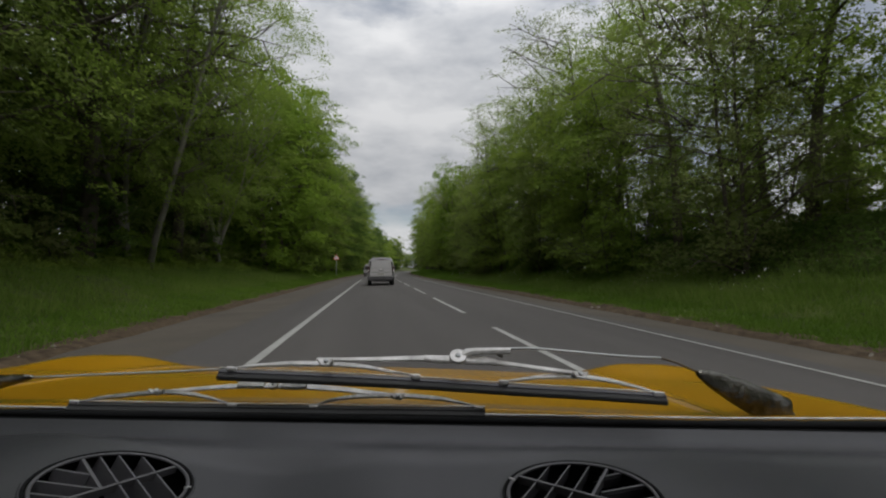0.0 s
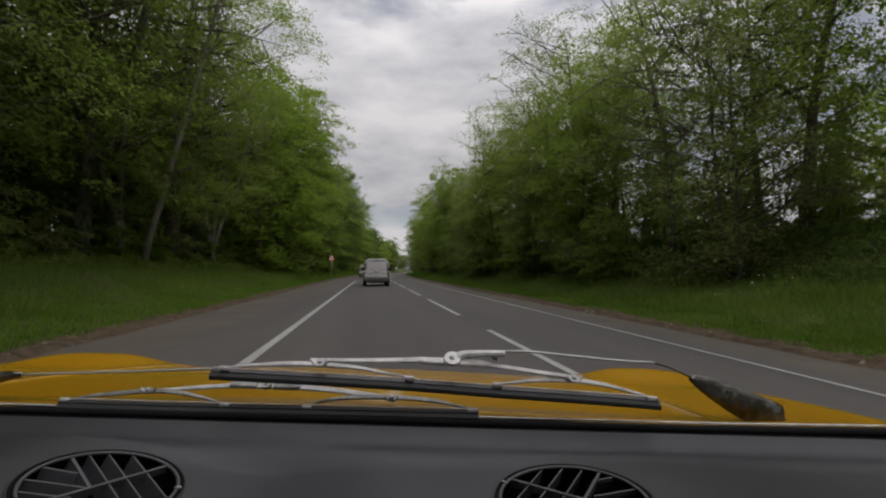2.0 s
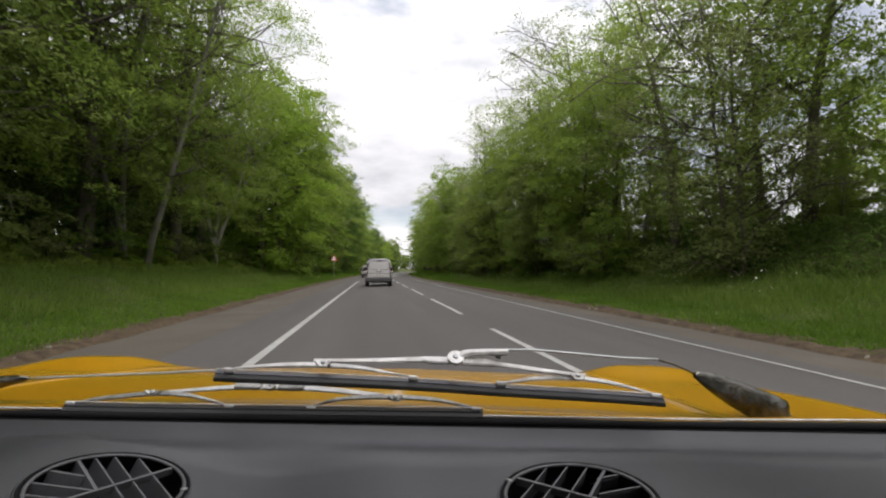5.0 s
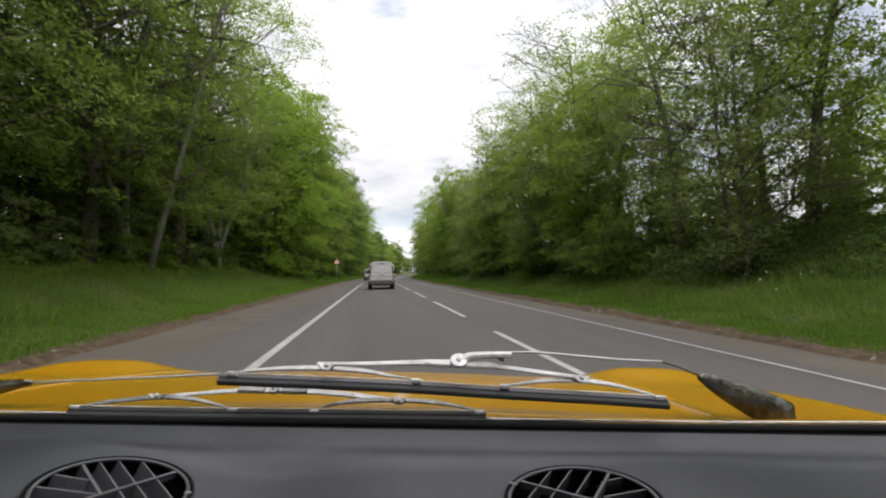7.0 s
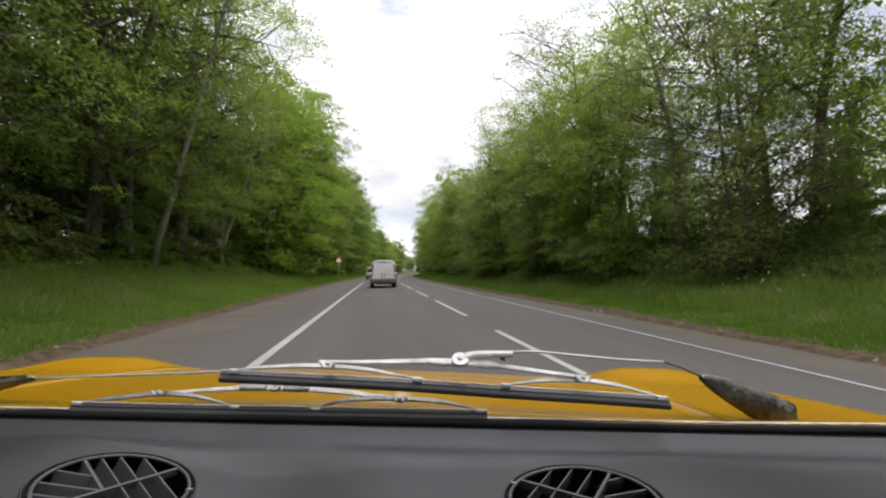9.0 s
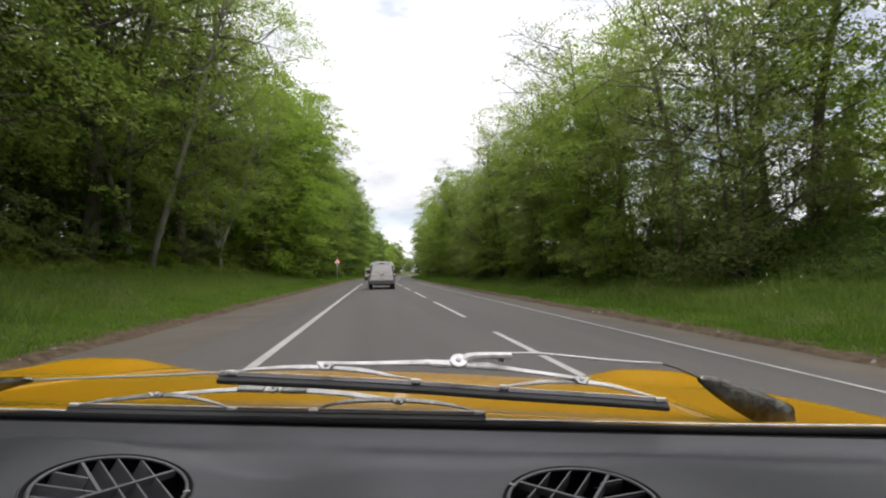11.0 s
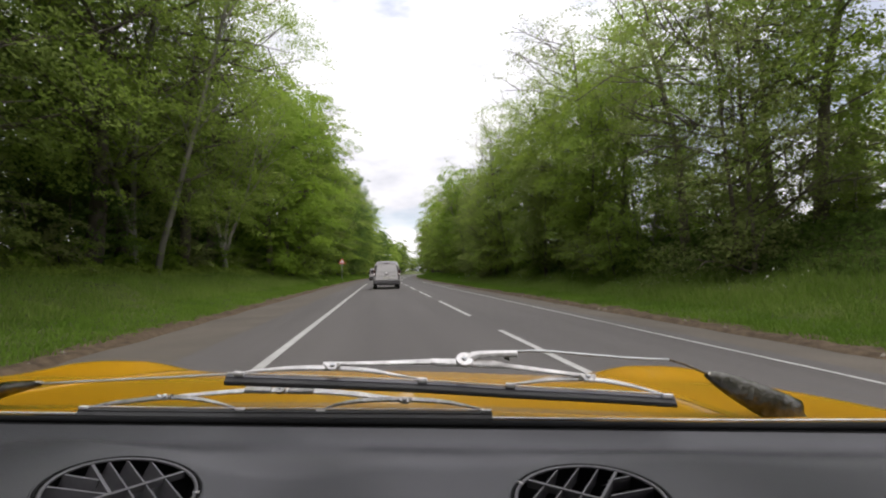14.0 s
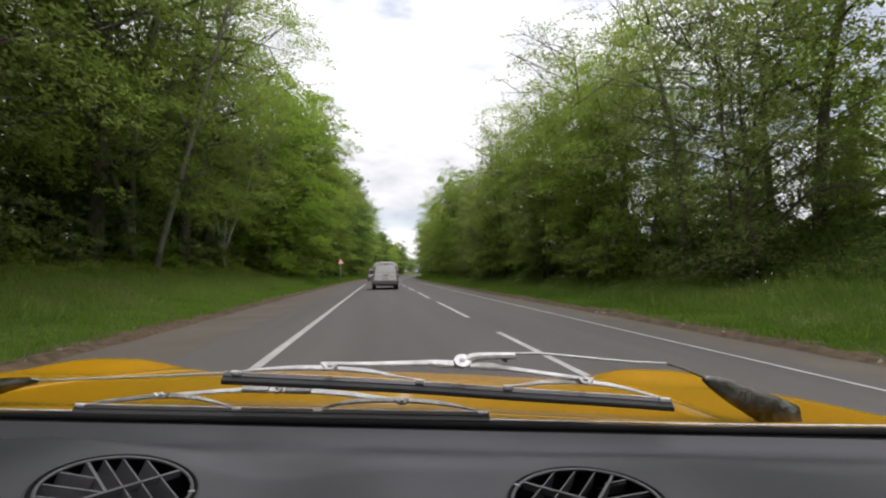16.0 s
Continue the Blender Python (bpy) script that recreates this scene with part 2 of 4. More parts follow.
YS = [-900, -500, -350] + list(range(-260, -10, 5)) + [-10 + i for i in range(0, 80)] + list(range(70, 300, 5)) + [340, 400, 500, 700, 1100, 1800, 3000]
US = sorted(set([p[0] for p in PROFILE] + [-8.4, -7, -6.6, -5.7, -10, -12, -15, 7.8, 8.2, 9.2, 10.8, 12.4, 14.4, 18]))
tagged(new("ground", strip("ground", US, YS, ground_z, M_GROUND)), "grassy verges and wooded banks of dark earth", "ground", kind="structure")
ROAD_US = [ROAD_L + i * (ROAD_R - ROAD_L) / 18 for i in range(19)] + [CROWN]
road = tagged(new("road", strip("road", sorted(ROAD_US), YS, lambda u, y: road_z(u), M_ASPHALT)), "worn grey asphalt road with two lanes and wide margins", "road", kind="structure")
road.data.materials.append(M_DUSTY)
for poly in road.data.polygons:
    off = poly.center.x - bend(poly.center.y)
    if off < -3.2 or off > 5.9:
        poly.material_index = 1


# ---- painted lines ----
def line(name, u0, u1, y0, y1, label, step=3.0, group=""):
    n = max(2, int(abs(y1 - y0) / step) + 1)
    ys = [y0 + (y1 - y0) * i / (n - 1) for i in range(n)]
    me = grid_mesh(name, lambda u, y: (u + bend(y), y, road_z(u) + 0.006), [u0, u1], ys, M_PAINT, False, thick=0.005)
    return tagged(new(name, me), label, "road marking", group, "structure")


HATCH = 66.0
line("edge_line", -1.62, -1.48, -230, HATCH - 14, "worn white painted edge line on the asphalt")
line("edge_line", 5.04, 5.12, -230, HATCH - 2, "worn white painted edge line on the asphalt")
y = -222.7
while y < HATCH - 10:
    line("centre_dash", 2.15, 2.255, y, y + 6.1, "white painted dash of the centre line", 1.2, "dashes of the centre line")
    y += 9.0
for i in range(16):
    y = HATCH + i * 9.0
    w = min(2.6, 0.5 + 0.30 * i)
    line("hatch_border", 2.0, 2.12, y, y + 6.5, "white painted border of a hatched strip", 1.2, "borders of the hatched strip")
    line("hatch_border", 2.2 + w, 2.32 + w, y, y + 6.5, "white painted border of a hatched strip", 1.2, "borders of the hatched strip")
    for k in range(3):
        yy = y + 3.0 * k
        me = mesh_of("hatch_bar", [(a + bend(yy), b, road_z(a) + 0.008) for a, b in ((2.15, yy), (2.15, yy + 0.3), (2.18 + w, yy + 1.3), (2.18 + w, yy + 1.0))], [(3, 2, 1, 0)], M_PAINT)
        tagged(new("hatch_bar", me), "white painted diagonal bar of a hatched strip", "road marking", "bars of the hatched strip", "structure")

# the warning word on the near lane
txt = bpy.data.curves.new("slow_lettering", "FONT")
txt.body, txt.size, txt.align_x, txt.extrude = "SLOW", 1.0, "CENTER", 0.002
txt.materials.append(M_PAINT)
ob = tagged(new("road_lettering", txt), "white painted word SLOW on the asphalt", "road marking", kind="structure")
ob.matrix_world = pose(0.2 + bend(63), 61.0, road_z(0.2) + 0.012, 0, -1.4, 0) @ Matrix.Diagonal((1.1, 3.4, 1, 1))

# bicycle symbols of the cycle lanes along both edges
def cycle_symbol(u, y, facing, size=1.25):
    verts, faces = [], []

    def stroke(points, w):
        for p, q in zip(points, points[1:]):
            a, b = Vector(p), Vector(q)
            d = (b - a).normalized()
            n = Vector((-d.y, d.x)) * w
            k = len(verts)
            for c in (a - n - d * w * 0.6, b - n + d * w * 0.6, b + n + d * w * 0.6, a + n - d * w * 0.6):
                x, yy = u + c.x * size * facing, y + c.y * 1.9 * size * facing
                verts.append((x + bend(yy), yy, road_z(x) + 0.008 + 0.0002 * (k % 8)))
            faces.append((k, k + 1, k + 2, k + 3))

    for cx in (-0.34, 0.34):
        stroke([(cx + 0.24 * math.cos(math.tau * i / 18), 0.24 + 0.24 * math.sin(math.tau * i / 18)) for i in range(19)], 0.028)
    for pts in ([(-0.34, 0.24), (-0.20, 0.56), (0.20, 0.60), (0.0, 0.24), (-0.20, 0.56)], [(-0.34, 0.24), (0.0, 0.24)], [(0.34, 0.24), (0.18, 0.68), (0.30, 0.74), (0.36, 0.68)], [(-0.20, 0.56), (-0.24, 0.68)], [(-0.34, 0.69), (-0.14, 0.69)]):
        stroke(pts, 0.028)
    tagged(new("cycle_symbol", mesh_of("cycle_symbol", verts, faces, M_WORN)), "worn white painted bicycle symbol on the asphalt", "road marking", "cycle lane symbols", "structure")


cycle_symbol(-3.05, -8.0, 1)
cycle_symbol(6.15, -7.0, -1)
cycle_symbol(5.95, 42, -1)


# ---- soil and stones along both edges ----
def edge_soil(name, side, ys):
    u_edge = ROAD_L if side < 0 else ROAD_R

    def fn(w, y):
        wob = 0.16 * noise.noise((y * 0.55, side, 0)) + 0.09 * noise.noise((y * 2.1, side, 3))
        u = u_edge + side * (w - 0.24) + wob * (1 - abs(w - 0.3))
        h = 0.07 * max(0, min(1, (w + 0.02) / 0.15)) + 0.05 * w + (0.06 * noise.noise((u * 3, y * 2.4, 9)) + 0.045 * noise.noise((u * 9, y * 7, 4))) * min(1, w * 6)
        return (u + bend(y), y, road_z(max(min(u, ROAD_R), ROAD_L)) - 0.01 + h)
    ws = [0, 0.05, 0.12, 0.22, 0.35, 0.5, 0.65, 0.8]
    return mesh_of(name, [fn(w, y) for y in ys for w in ws], [(j * 8 + i, j * 8 + i + 1, j * 8 + i + 9, j * 8 + i + 8) if side > 0 else (j * 8 + i + 8, j * 8 + i + 9, j * 8 + i + 1, j * 8 + i) for j in range(len(ys) - 1) for i in range(7)], M_SOIL, True)


EY = [-200 + 2 * i for i in range(98)] + [-4 + 0.3 * i for i in range(150)] + [41 + 2 * i for i in range(100)]
for side in (-1, 1):
    tagged(new("verge_edge", edge_soil("verge_edge", side, EY)), "crumbling brown soil and grit along the road edge", "road edge", kind="structure")


# loose stones in the crumbling edge
stone_v, stone_f = [], []
rng = np.random.default_rng(77)
for k in range(460):
    side = -1 if k % 2 else 1
    y = 2 + 60 * rng.random() ** 1.6
    u = (ROAD_L if side < 0 else ROAD_R) + side * rng.normal(0.12, 0.16)
    r = 0.014 + 0.08 * rng.random() ** 3.5
    c = np.array([u + bend(y), y, road_z(max(min(u, ROAD_R), ROAD_L)) + 0.035])
    pts = [c + r * np.array(d) * rng.uniform(0.7, 1.3, 3) for d in ((1, 0, 0), (0, 1, 0), (-1, 0, 0), (0, -1, 0), (0, 0, 0.7), (0, 0, -0.7))]
    n0 = len(stone_v)
    stone_v += pts
    stone_f += [tuple(n0 + i for i in f) for f in ((0, 1, 4), (1, 2, 4), (2, 3, 4), (3, 0, 4), (1, 0, 5), (2, 1, 5), (3, 2, 5), (0, 3, 5))]
tagged(new("edge_stones", mesh_of("edge_stones", stone_v, stone_f, M_STONE)), "loose pale stones along the road edge", "stones", kind="stuff")


# ---- grass ----
def scatter_blades(name, n, u0, u1, y0, y1, h0, h1, seed, mat=None, wide=0.02):
    rng = np.random.default_rng(seed)
    y = y0 + (y1 - y0) * rng.random(n) ** 1.5
    u = u0 + (u1 - u0) * rng.random(n)
    patch = np.array([0.65 + 0.7 * noise.noise((a * 0.5, b * 0.35, 2)) for a, b in zip(u, y)])
    h = (h0 + (h1 - h0) * rng.random(n)) * np.clip(patch + 0.35, 0.35, 1.5)
    z = np.array([ground_z(a, b) for a, b in zip(u, y)]) - 0.02
    x = u + np.array([bend(b) for b in y])
    ang, lean = rng.random(n) * math.tau, rng.normal(0, 0.35, (n, 2))
    w = wide * (0.6 + 0.8 * rng.random(n)) * (1 + y.clip(0, 80) / 25)
    p = np.stack([x, y, z], 1)
    side = np.stack([np.cos(ang) * w, np.sin(ang) * w, np.zeros(n)], 1)
    tip = np.stack([lean[:, 0] * h, lean[:, 1] * h, h], 1)
    verts = np.concatenate([p - side, p + side, p + tip * 0.6 + side * 0.6, p + tip], 1).reshape(-1, 3)
    return tagged(new(name, leaf_mesh(name, verts, mat or M_GRASS)), "", "", kind="stuff")


def leaf_mesh(name, verts, mat):
    """Quads from four vertices each."""
    n = len(verts) // 4
    me = bpy.data.meshes.new(name)
    me.vertices.add(n * 4)
    me.vertices.foreach_set("co", np.asarray(verts, dtype=np.float32).ravel())
    me.loops.add(n * 4)
    me.loops.foreach_set("vertex_index", np.arange(n * 4, dtype=np.int32))
    me.polygons.add(n)
    me.polygons.foreach_set("loop_start", np.arange(n, dtype=np.int32) * 4)
    me.materials.append(mat)
    me.update(calc_edges=True)
    return me


for a, b in ((-11.3, -5.0), (7.0, 11.6)):
    k = 0 if a < 0 else 1
    tagged(scatter_blades("verge_grass", 130000, a, b, 2.0, 62, 0.05, 0.125, 7 + k, wide=0.011), "unmown bright green verge grass", "grass")
    tagged(scatter_blades("verge_grass", 12000, a, b, 60, 190, 0.12, 0.25, 17 + k, wide=0.02), "unmown bright green verge grass", "grass")
    tagged(scatter_blades("verge_grass", 7000, a, b, -150, 2, 0.12, 0.25, 27 + k, wide=0.05), "unmown bright green verge grass", "grass")


for a, b, k in ((-11.4, -6.6, 0), (8.4, 12.0, 1)):
    tagged(scatter_blades("tall_grass", 16000, a, b, 3.0, 50, 0.22, 0.42, 37 + k, M_TUFT, wide=0.006), "long pale grass stems in the verge", "grass")


def undergrowth(name, n, u0, u1, y0, y1, seed, mat, size, lift):
    """Ivy, nettles and brambles: small leaves strewn over the bank in uneven heaps."""
    rng = np.random.default_rng(seed)
    y = y0 + (y1 - y0) * rng.random(n) ** 1.4
    u = u0 + (u1 - u0) * rng.random(n)
    heap = np.array([max(0.05, 0.5 + noise.noise((a * 0.6, b * 0.6, seed))) for a, b in zip(u, y)])
    z = np.array([ground_z(a, b) for a, b in zip(u, y)]) + lift * heap * rng.random(n)
    pos = np.stack([u + np.array([bend(b) for b in y]), y, z], 1)
    nrm = rng.normal(0, 0.6, (n, 3)) + np.array([0, 0, 0.9])
    nrm /= np.linalg.norm(nrm, axis=1)[:, None]
    a = np.cross(nrm, rng.normal(0, 1, (n, 3)))
    a /= np.linalg.norm(a, axis=1)[:, None]
    b = np.cross(nrm, a)
    s = (size * (0.6 + 0.8 * rng.random(n)) * (1 + y.clip(0, 80) / 30))[:, None]
    verts = np.stack([pos - a * s, pos + b * s * 0.6, pos + a * s, pos - b * s * 0.6], 1).reshape(-1, 3)
    return tagged(new(name, leaf_mesh(name, verts, mat)), "dark ivy and nettles covering the bank", "undergrowth", kind="stuff")


undergrowth("undergrowth", 26000, -15.5, -10.6, 2, 70, 3, M_BEECH, 0.055, 0.7)
undergrowth("nettles", 30000, -11.8, -9.8, 2, 60, 5, M_SPRING, 0.034, 0.70)["label"] = "pale green nettles and brambles below the trees"
undergrowth("undergrowth", 60000, 11.4, 19.0, 2, 60, 4, M_DARK, 0.052, 0.60)
undergrowth("cow_parsley", 420, 9.4, 11.4, 10, 60, 6, M_FLOWER, 0.016, 0.9)["label"] = "white cow parsley flowers among the verge grass"


# ---- trees ----
def limb(rng, start, heading, length, bendup, wobble, n=5):
    pts, p, d = [np.array(start, float)], np.array(start, float), np.array(heading, float)
    for _ in range(n):
        d = d + rng.normal(0, wobble, 3) + np.array([0, 0, bendup])
        d /= np.linalg.norm(d)
        p = p + d * length / n
        pts.append(p)
    return pts


def sprays(rng, centres, outward, count, spread, flat, size, droop=0.25):
    """Leaves gathered in flattened sprays round the given centres."""
    n = len(centres) * count
    c = np.repeat(np.asarray(centres), count, 0)
    o = np.repeat(np.asarray(outward), count, 0)
    r = np.clip(rng.normal(0, 1, (n, 3)), -1.7, 1.7) * np.array([spread, spread, spread * flat])
    r[:, 2] -= droop * (r * o).sum(1)
    pos = c + r
    nrm = rng.normal(0, 0.36, (n, 3)) + np.array([0, 0, 0.9]) + 0.5 * o
    nrm /= np.linalg.norm(nrm, axis=1)[:, None]
    a = np.cross(nrm, rng.normal(0, 1, (n, 3)))
    a /= np.linalg.norm(a, axis=1)[:, None] + 1e-9
    b = np.cross(nrm, a)
    s = (size * (0.6 + 0.8 * rng.random(n)))[:, None]
    return np.stack([pos - a * s, pos + b * s * 0.55 - nrm * s * 0.12, pos + a * s, pos - b * s * 0.55 - nrm * s * 0.12], 1).reshape(-1, 3)


def tree_meshes(seed, height, radius, low, n_limb, n_sprays, per, leaf_size, spread, mat, bark, sparse=False, stems=1, inner=500):
    """Wood and crown meshes of one tree: tapering trunk, curved limbs, side branches, and sprays of leaves on the branches and the outer crown."""
    rng = np.random.default_rng(seed)
    wv, wf, tips, outs = [], [], [], []

    def add(points, r0, r1, sides):
        rr = [r0 + (r1 - r0) * (i / (len(points) - 1)) ** 0.8 for i in range(len(points))]
        v, f = tube_data(points, rr, sides)
        k = len(wv)
        wv.extend(v)
        wf.extend([tuple(k + i for i in q) for q in f])

    for s in range(stems):
        lean = rng.normal(0, 0.05 if stems == 1 else 0.16, 2)
        base = rng.normal(0, 0.0 if stems == 1 else 0.45, 2)
        trunk = limb(rng, (base[0], base[1], -0.4), (lean[0], lean[1], 1), height * 0.93 * (1 if s == 0 else rng.uniform(0.7, 1)), 0.03, 0.05, 9)
        r0 = height * (0.016 if stems == 1 else 0.009)
        add(trunk, r0, 0.03, 8)
        for i in range(n_limb):
            f = low + (0.97 - low) * (i + rng.random()) / n_limb
            k = min(int(f * 9), 8)
            st = trunk[k] + (trunk[k + 1] - trunk[k]) * (f * 9 - k)
            az = rng.random() * math.tau
            shape = math.sin(math.pi * min(1, (1 - f) * 0.78 + 0.18)) ** 0.7
            ln = radius * shape * rng.uniform(0.75, 1.2)
            up = rng.uniform(0.15, 0.7) if not sparse else rng.uniform(0.6, 1.3)
            pts = limb(rng, st, (math.cos(az), math.sin(az), up), ln, 0.02 if not sparse else 0.10, 0.12, 5)
            add(pts, r0 * (0.42 - 0.25 * f), 0.012, 5)
            for j in range(5 if sparse else 4):
                q = pts[1 + j % 5]
                dirn = (pts[min(2 + j % 5, 5)] - pts[j % 5])
                dirn = dirn / np.linalg.norm(dirn) + rng.normal(0, 0.6, 3)
                sub = limb(rng, q, dirn, ln * rng.uniform(0.25, 0.5), 0.0 if not sparse else 0.08, 0.15, 3)
                add(sub, 0.03, 0.008, 4)
                for e in (sub[2], sub[3]):
                    tips.append(e)
                    outs.append((math.cos(az), math.sin(az), 0))
    tips, outs = np.array(tips), np.array(outs)
    if not sparse:
        # boughs: flat drooping masses of sprays with dark gaps between them
        m = max(1, (n_sprays - len(tips)) // 11)
        f = low * 0.8 + (1 - low * 0.8) * (np.arange(m) + rng.random(m)) / m
        az = np.arange(m) * 2.39996 + rng.normal(0, 0.5, m)
        lobes = 1 + 0.20 * np.sin(az * 3 + f * 9 + seed) + 0.14 * np.sin(az * 5 - f * 17 + seed * 2)
        rr = radius * np.sin(np.pi * np.minimum(1, (1 - f) * 0.80 + 0.17)) ** 0.75 * lobes * (0.62 + 0.38 * rng.random(m) ** 0.6)
        out = np.stack([np.cos(az), np.sin(az), np.zeros(m)], 1)
        c = out * rr[:, None]
        c[:, 2] = f * height - 0.18 * rr
        big = radius * 0.17
        off = np.clip(rng.normal(0, 1, (m, 11, 3)), -1.6, 1.6) * np.array([big, big, big * 0.26])
        off[:, :, 2] -= 0.42 * (off * out[:, None, :]).sum(2)
        tips = np.concatenate([tips, (c[:, None, :] + off).reshape(-1, 3)])
        outs = np.concatenate([outs, np.repeat(out, 11, 0)])
    elif n_sprays < len(tips):
        pick = rng.permutation(len(tips))[:n_sprays]
        tips, outs = tips[pick], outs[pick]
    quads = [sprays(rng, tips, outs, per, spread, 0.38, leaf_size)]
    if not sparse and inner:
        # the shaded inside of the crown
        f = low + (0.93 - low) * rng.random(inner)
        az = rng.random(inner) * math.tau
        rr = 0.62 * radius * np.sin(np.pi * np.minimum(1, (1 - f) * 0.80 + 0.17)) ** 0.75 * rng.random(inner) ** 0.5
        c = np.stack([np.cos(az) * rr, np.sin(az) * rr, f * height - 0.2 * rr], 1)
        quads.append(sprays(rng, c, np.stack([np.cos(az), np.sin(az), 0 * az], 1), 5, 0.35, 0.7, leaf_size * 2.1))
    crown = leaf_mesh("crown", np.concatenate(quads), mat)
    return mesh_of("trunk", wv, wf, bark, True), crown


def plant(name, meshes, u, y, turn, scale, label, category, group, wood="trunk"):
    t = thing(name, (u + bend(y), y, ground_z(u, y) - 0.05), label, category, group)
    t.matrix_world = t.matrix_world @ pose(0, 0, 0, 0, 0, turn) @ Matrix.Diagonal((scale[0], scale[0], scale[1], 1))
    w = new(wood, meshes[0])
    c = new("crown", meshes[1])
    w.parent = c.parent = t
    return t


NEAR_BEECH = [tree_meshes(11 + i, 19, 5.2, lo, 24, 1000, 42, 0.054, 0.27, m, M_BARK, inner=650) for i, (m, lo) in enumerate(((M_BEECH, 0.10), (M_SPRING, 0.17), (M_BEECH, 0.20), (M_OLIVE, 0.13)))]
BEECH = [tree_meshes(21 + i, 19, 4.8, 0.03, 14, 420, 18, 0.140, 0.36, m, M_BARK, inner=300) for i, m in enumerate((M_BEECH, M_DARK, M_SPRING, M_OLIVE))]
OAK = [tree_meshes(31 + i, 16, 4.8, 0.10, 14, 420, 18, 0.125, 0.36, m, M_BARK, inner=300) for i, m in enumerate((M_SPRING, M_OLIVE, M_BEECH))]
FAR_TREE = [tree_meshes(81 + i, 17, 4.8, 0.05, 7, 260, 9, 0.24, 0.42, m, M_BARK, inner=120) for i, m in enumerate((M_BEECH, M_DARK, M_SPRING, M_OLIVE))]
# all in the dark leaf colour, which stands in for shade inside the wood
WOOD = [tree_meshes(101 + i, 17, 4.6, 0.0, 8, 420, 12, 0.17, 0.40, M_DARK, M_BARK, inner=420) for i in range(2)]
ASH = [tree_meshes(41 + i, 17, 4.2, 0.30, 13, 330, 18, 0.075, 0.36, M_SPRING, M_PALE_BARK, True, 3) for i in range(2)]
LIME = [tree_meshes(111 + i, 15, 4.7, 0.20, 20, 900, 34, 0.060, 0.29, m, M_BARK, inner=700) for i, m in enumerate((M_SPRING, M_LIME))]
TALL = [tree_meshes(51 + i, 15.5, 4.8, 0.30, 18, 610, 34, 0.066, 0.29, m, M_BARK, inner=120) for i, m in enumerate((M_SPRING, M_SPRING, M_OLIVE))]
BUSH = [tree_meshes(61 + i, 4.2, 2.3, 0.0, 7, 200, 24, 0.070, 0.22, m, M_BARK, False, 2, inner=100) for i, m in enumerate((M_SPRING, M_OLIVE, M_BEECH, M_DARK))]
LOW_BUSH = [tree_meshes(91 + i, 4.2, 2.3, 0.0, 5, 120, 14, 0.11, 0.25, m, M_BARK, False, 1, inner=50) for i, m in enumerate((M_BEECH, M_OLIVE, M_MAY))]
MAY = [tree_meshes(71, 8.5, 3.6, 0.03, 16, 600, 40, 0.045, 0.26, M_MAY, M_BARK, False, 2, inner=400)]

random.seed(5)


def row(name, meshes, u0, u1, ys, label, category, group, smin=0.85, smax=1.1, wood="trunk", pick=None):
    for i, y in enumerate(ys):
        k = random.uniform(smin, smax)
        plant(name, random.choice(meshes) if pick is None else meshes[pick[i % len(pick)]], random.uniform(u0, u1), y + random.uniform(-0.8, 0.8),
              random.uniform(0, 360), (k, k * random.uniform(0.92, 1.1)), label, category, group, wood)


def steps(a, b, d):
    return [a + d * i for i in range(int((b - a) / d) + 1)]


# left bank
row("beech_tree", NEAR_BEECH, -12.0, -11.2, steps(5.5, 37, 4.6), "tall leafy beech leaning over the grass verge", "tree", "trees on the bank", 1.12, 1.28)
row("beech_tree", BEECH, -9.8, -9.0, steps(42, 150, 5.2), "tall leafy beech leaning over the grass verge", "tree", "trees on the bank", 1.02, 1.2)
row("beech_tree", FAR_TREE, -10.2, -9.2, steps(158, 300, 9), "tall leafy beech leaning over the grass verge", "tree", "trees on the bank", 0.9, 1.1)
row("woodland_tree", WOOD, -17.5, -15.5, steps(0, 60, 5.0), "dark leafy tree in the wood behind", "tree", "trees of the wood", 0.8, 1.0)
row("woodland_tree", FAR_TREE, -17, -14, steps(66, 120, 7.5), "dark leafy tree in the wood behind", "tree", "trees of the wood", 0.9, 1.1, pick=(1, 1, 0))
row("woodland_tree", WOOD, -24, -21, steps(-4, 70, 5.5), "dark leafy tree in the wood behind", "tree", "trees of the wood", 0.75, 1.0)
row("ash_tree", ASH, -10.8, -10.2, (23, 33), "sparse pale tree with thin upright stems", "tree", "sparse trees", 1.0, 1.15)
row("bush", BUSH[1:], -12.4, -11.2, steps(4, 70, 5.4), "dark green roadside bush under the trees", "bush", "bushes on the bank", 0.6, 0.95, "stem")
row("beech_tree", FAR_TREE, -10.5, -9.5, steps(-80, 0, 8), "tall leafy beech leaning over the grass verge", "tree", "trees on the bank", 0.9, 1.1)
row("bramble_bush", LOW_BUSH, -11.3, -10.5, steps(5, 60, 2.3), "low green bramble at the foot of the trees", "bush", "brambles on the bank", 0.30, 0.46, "stem")
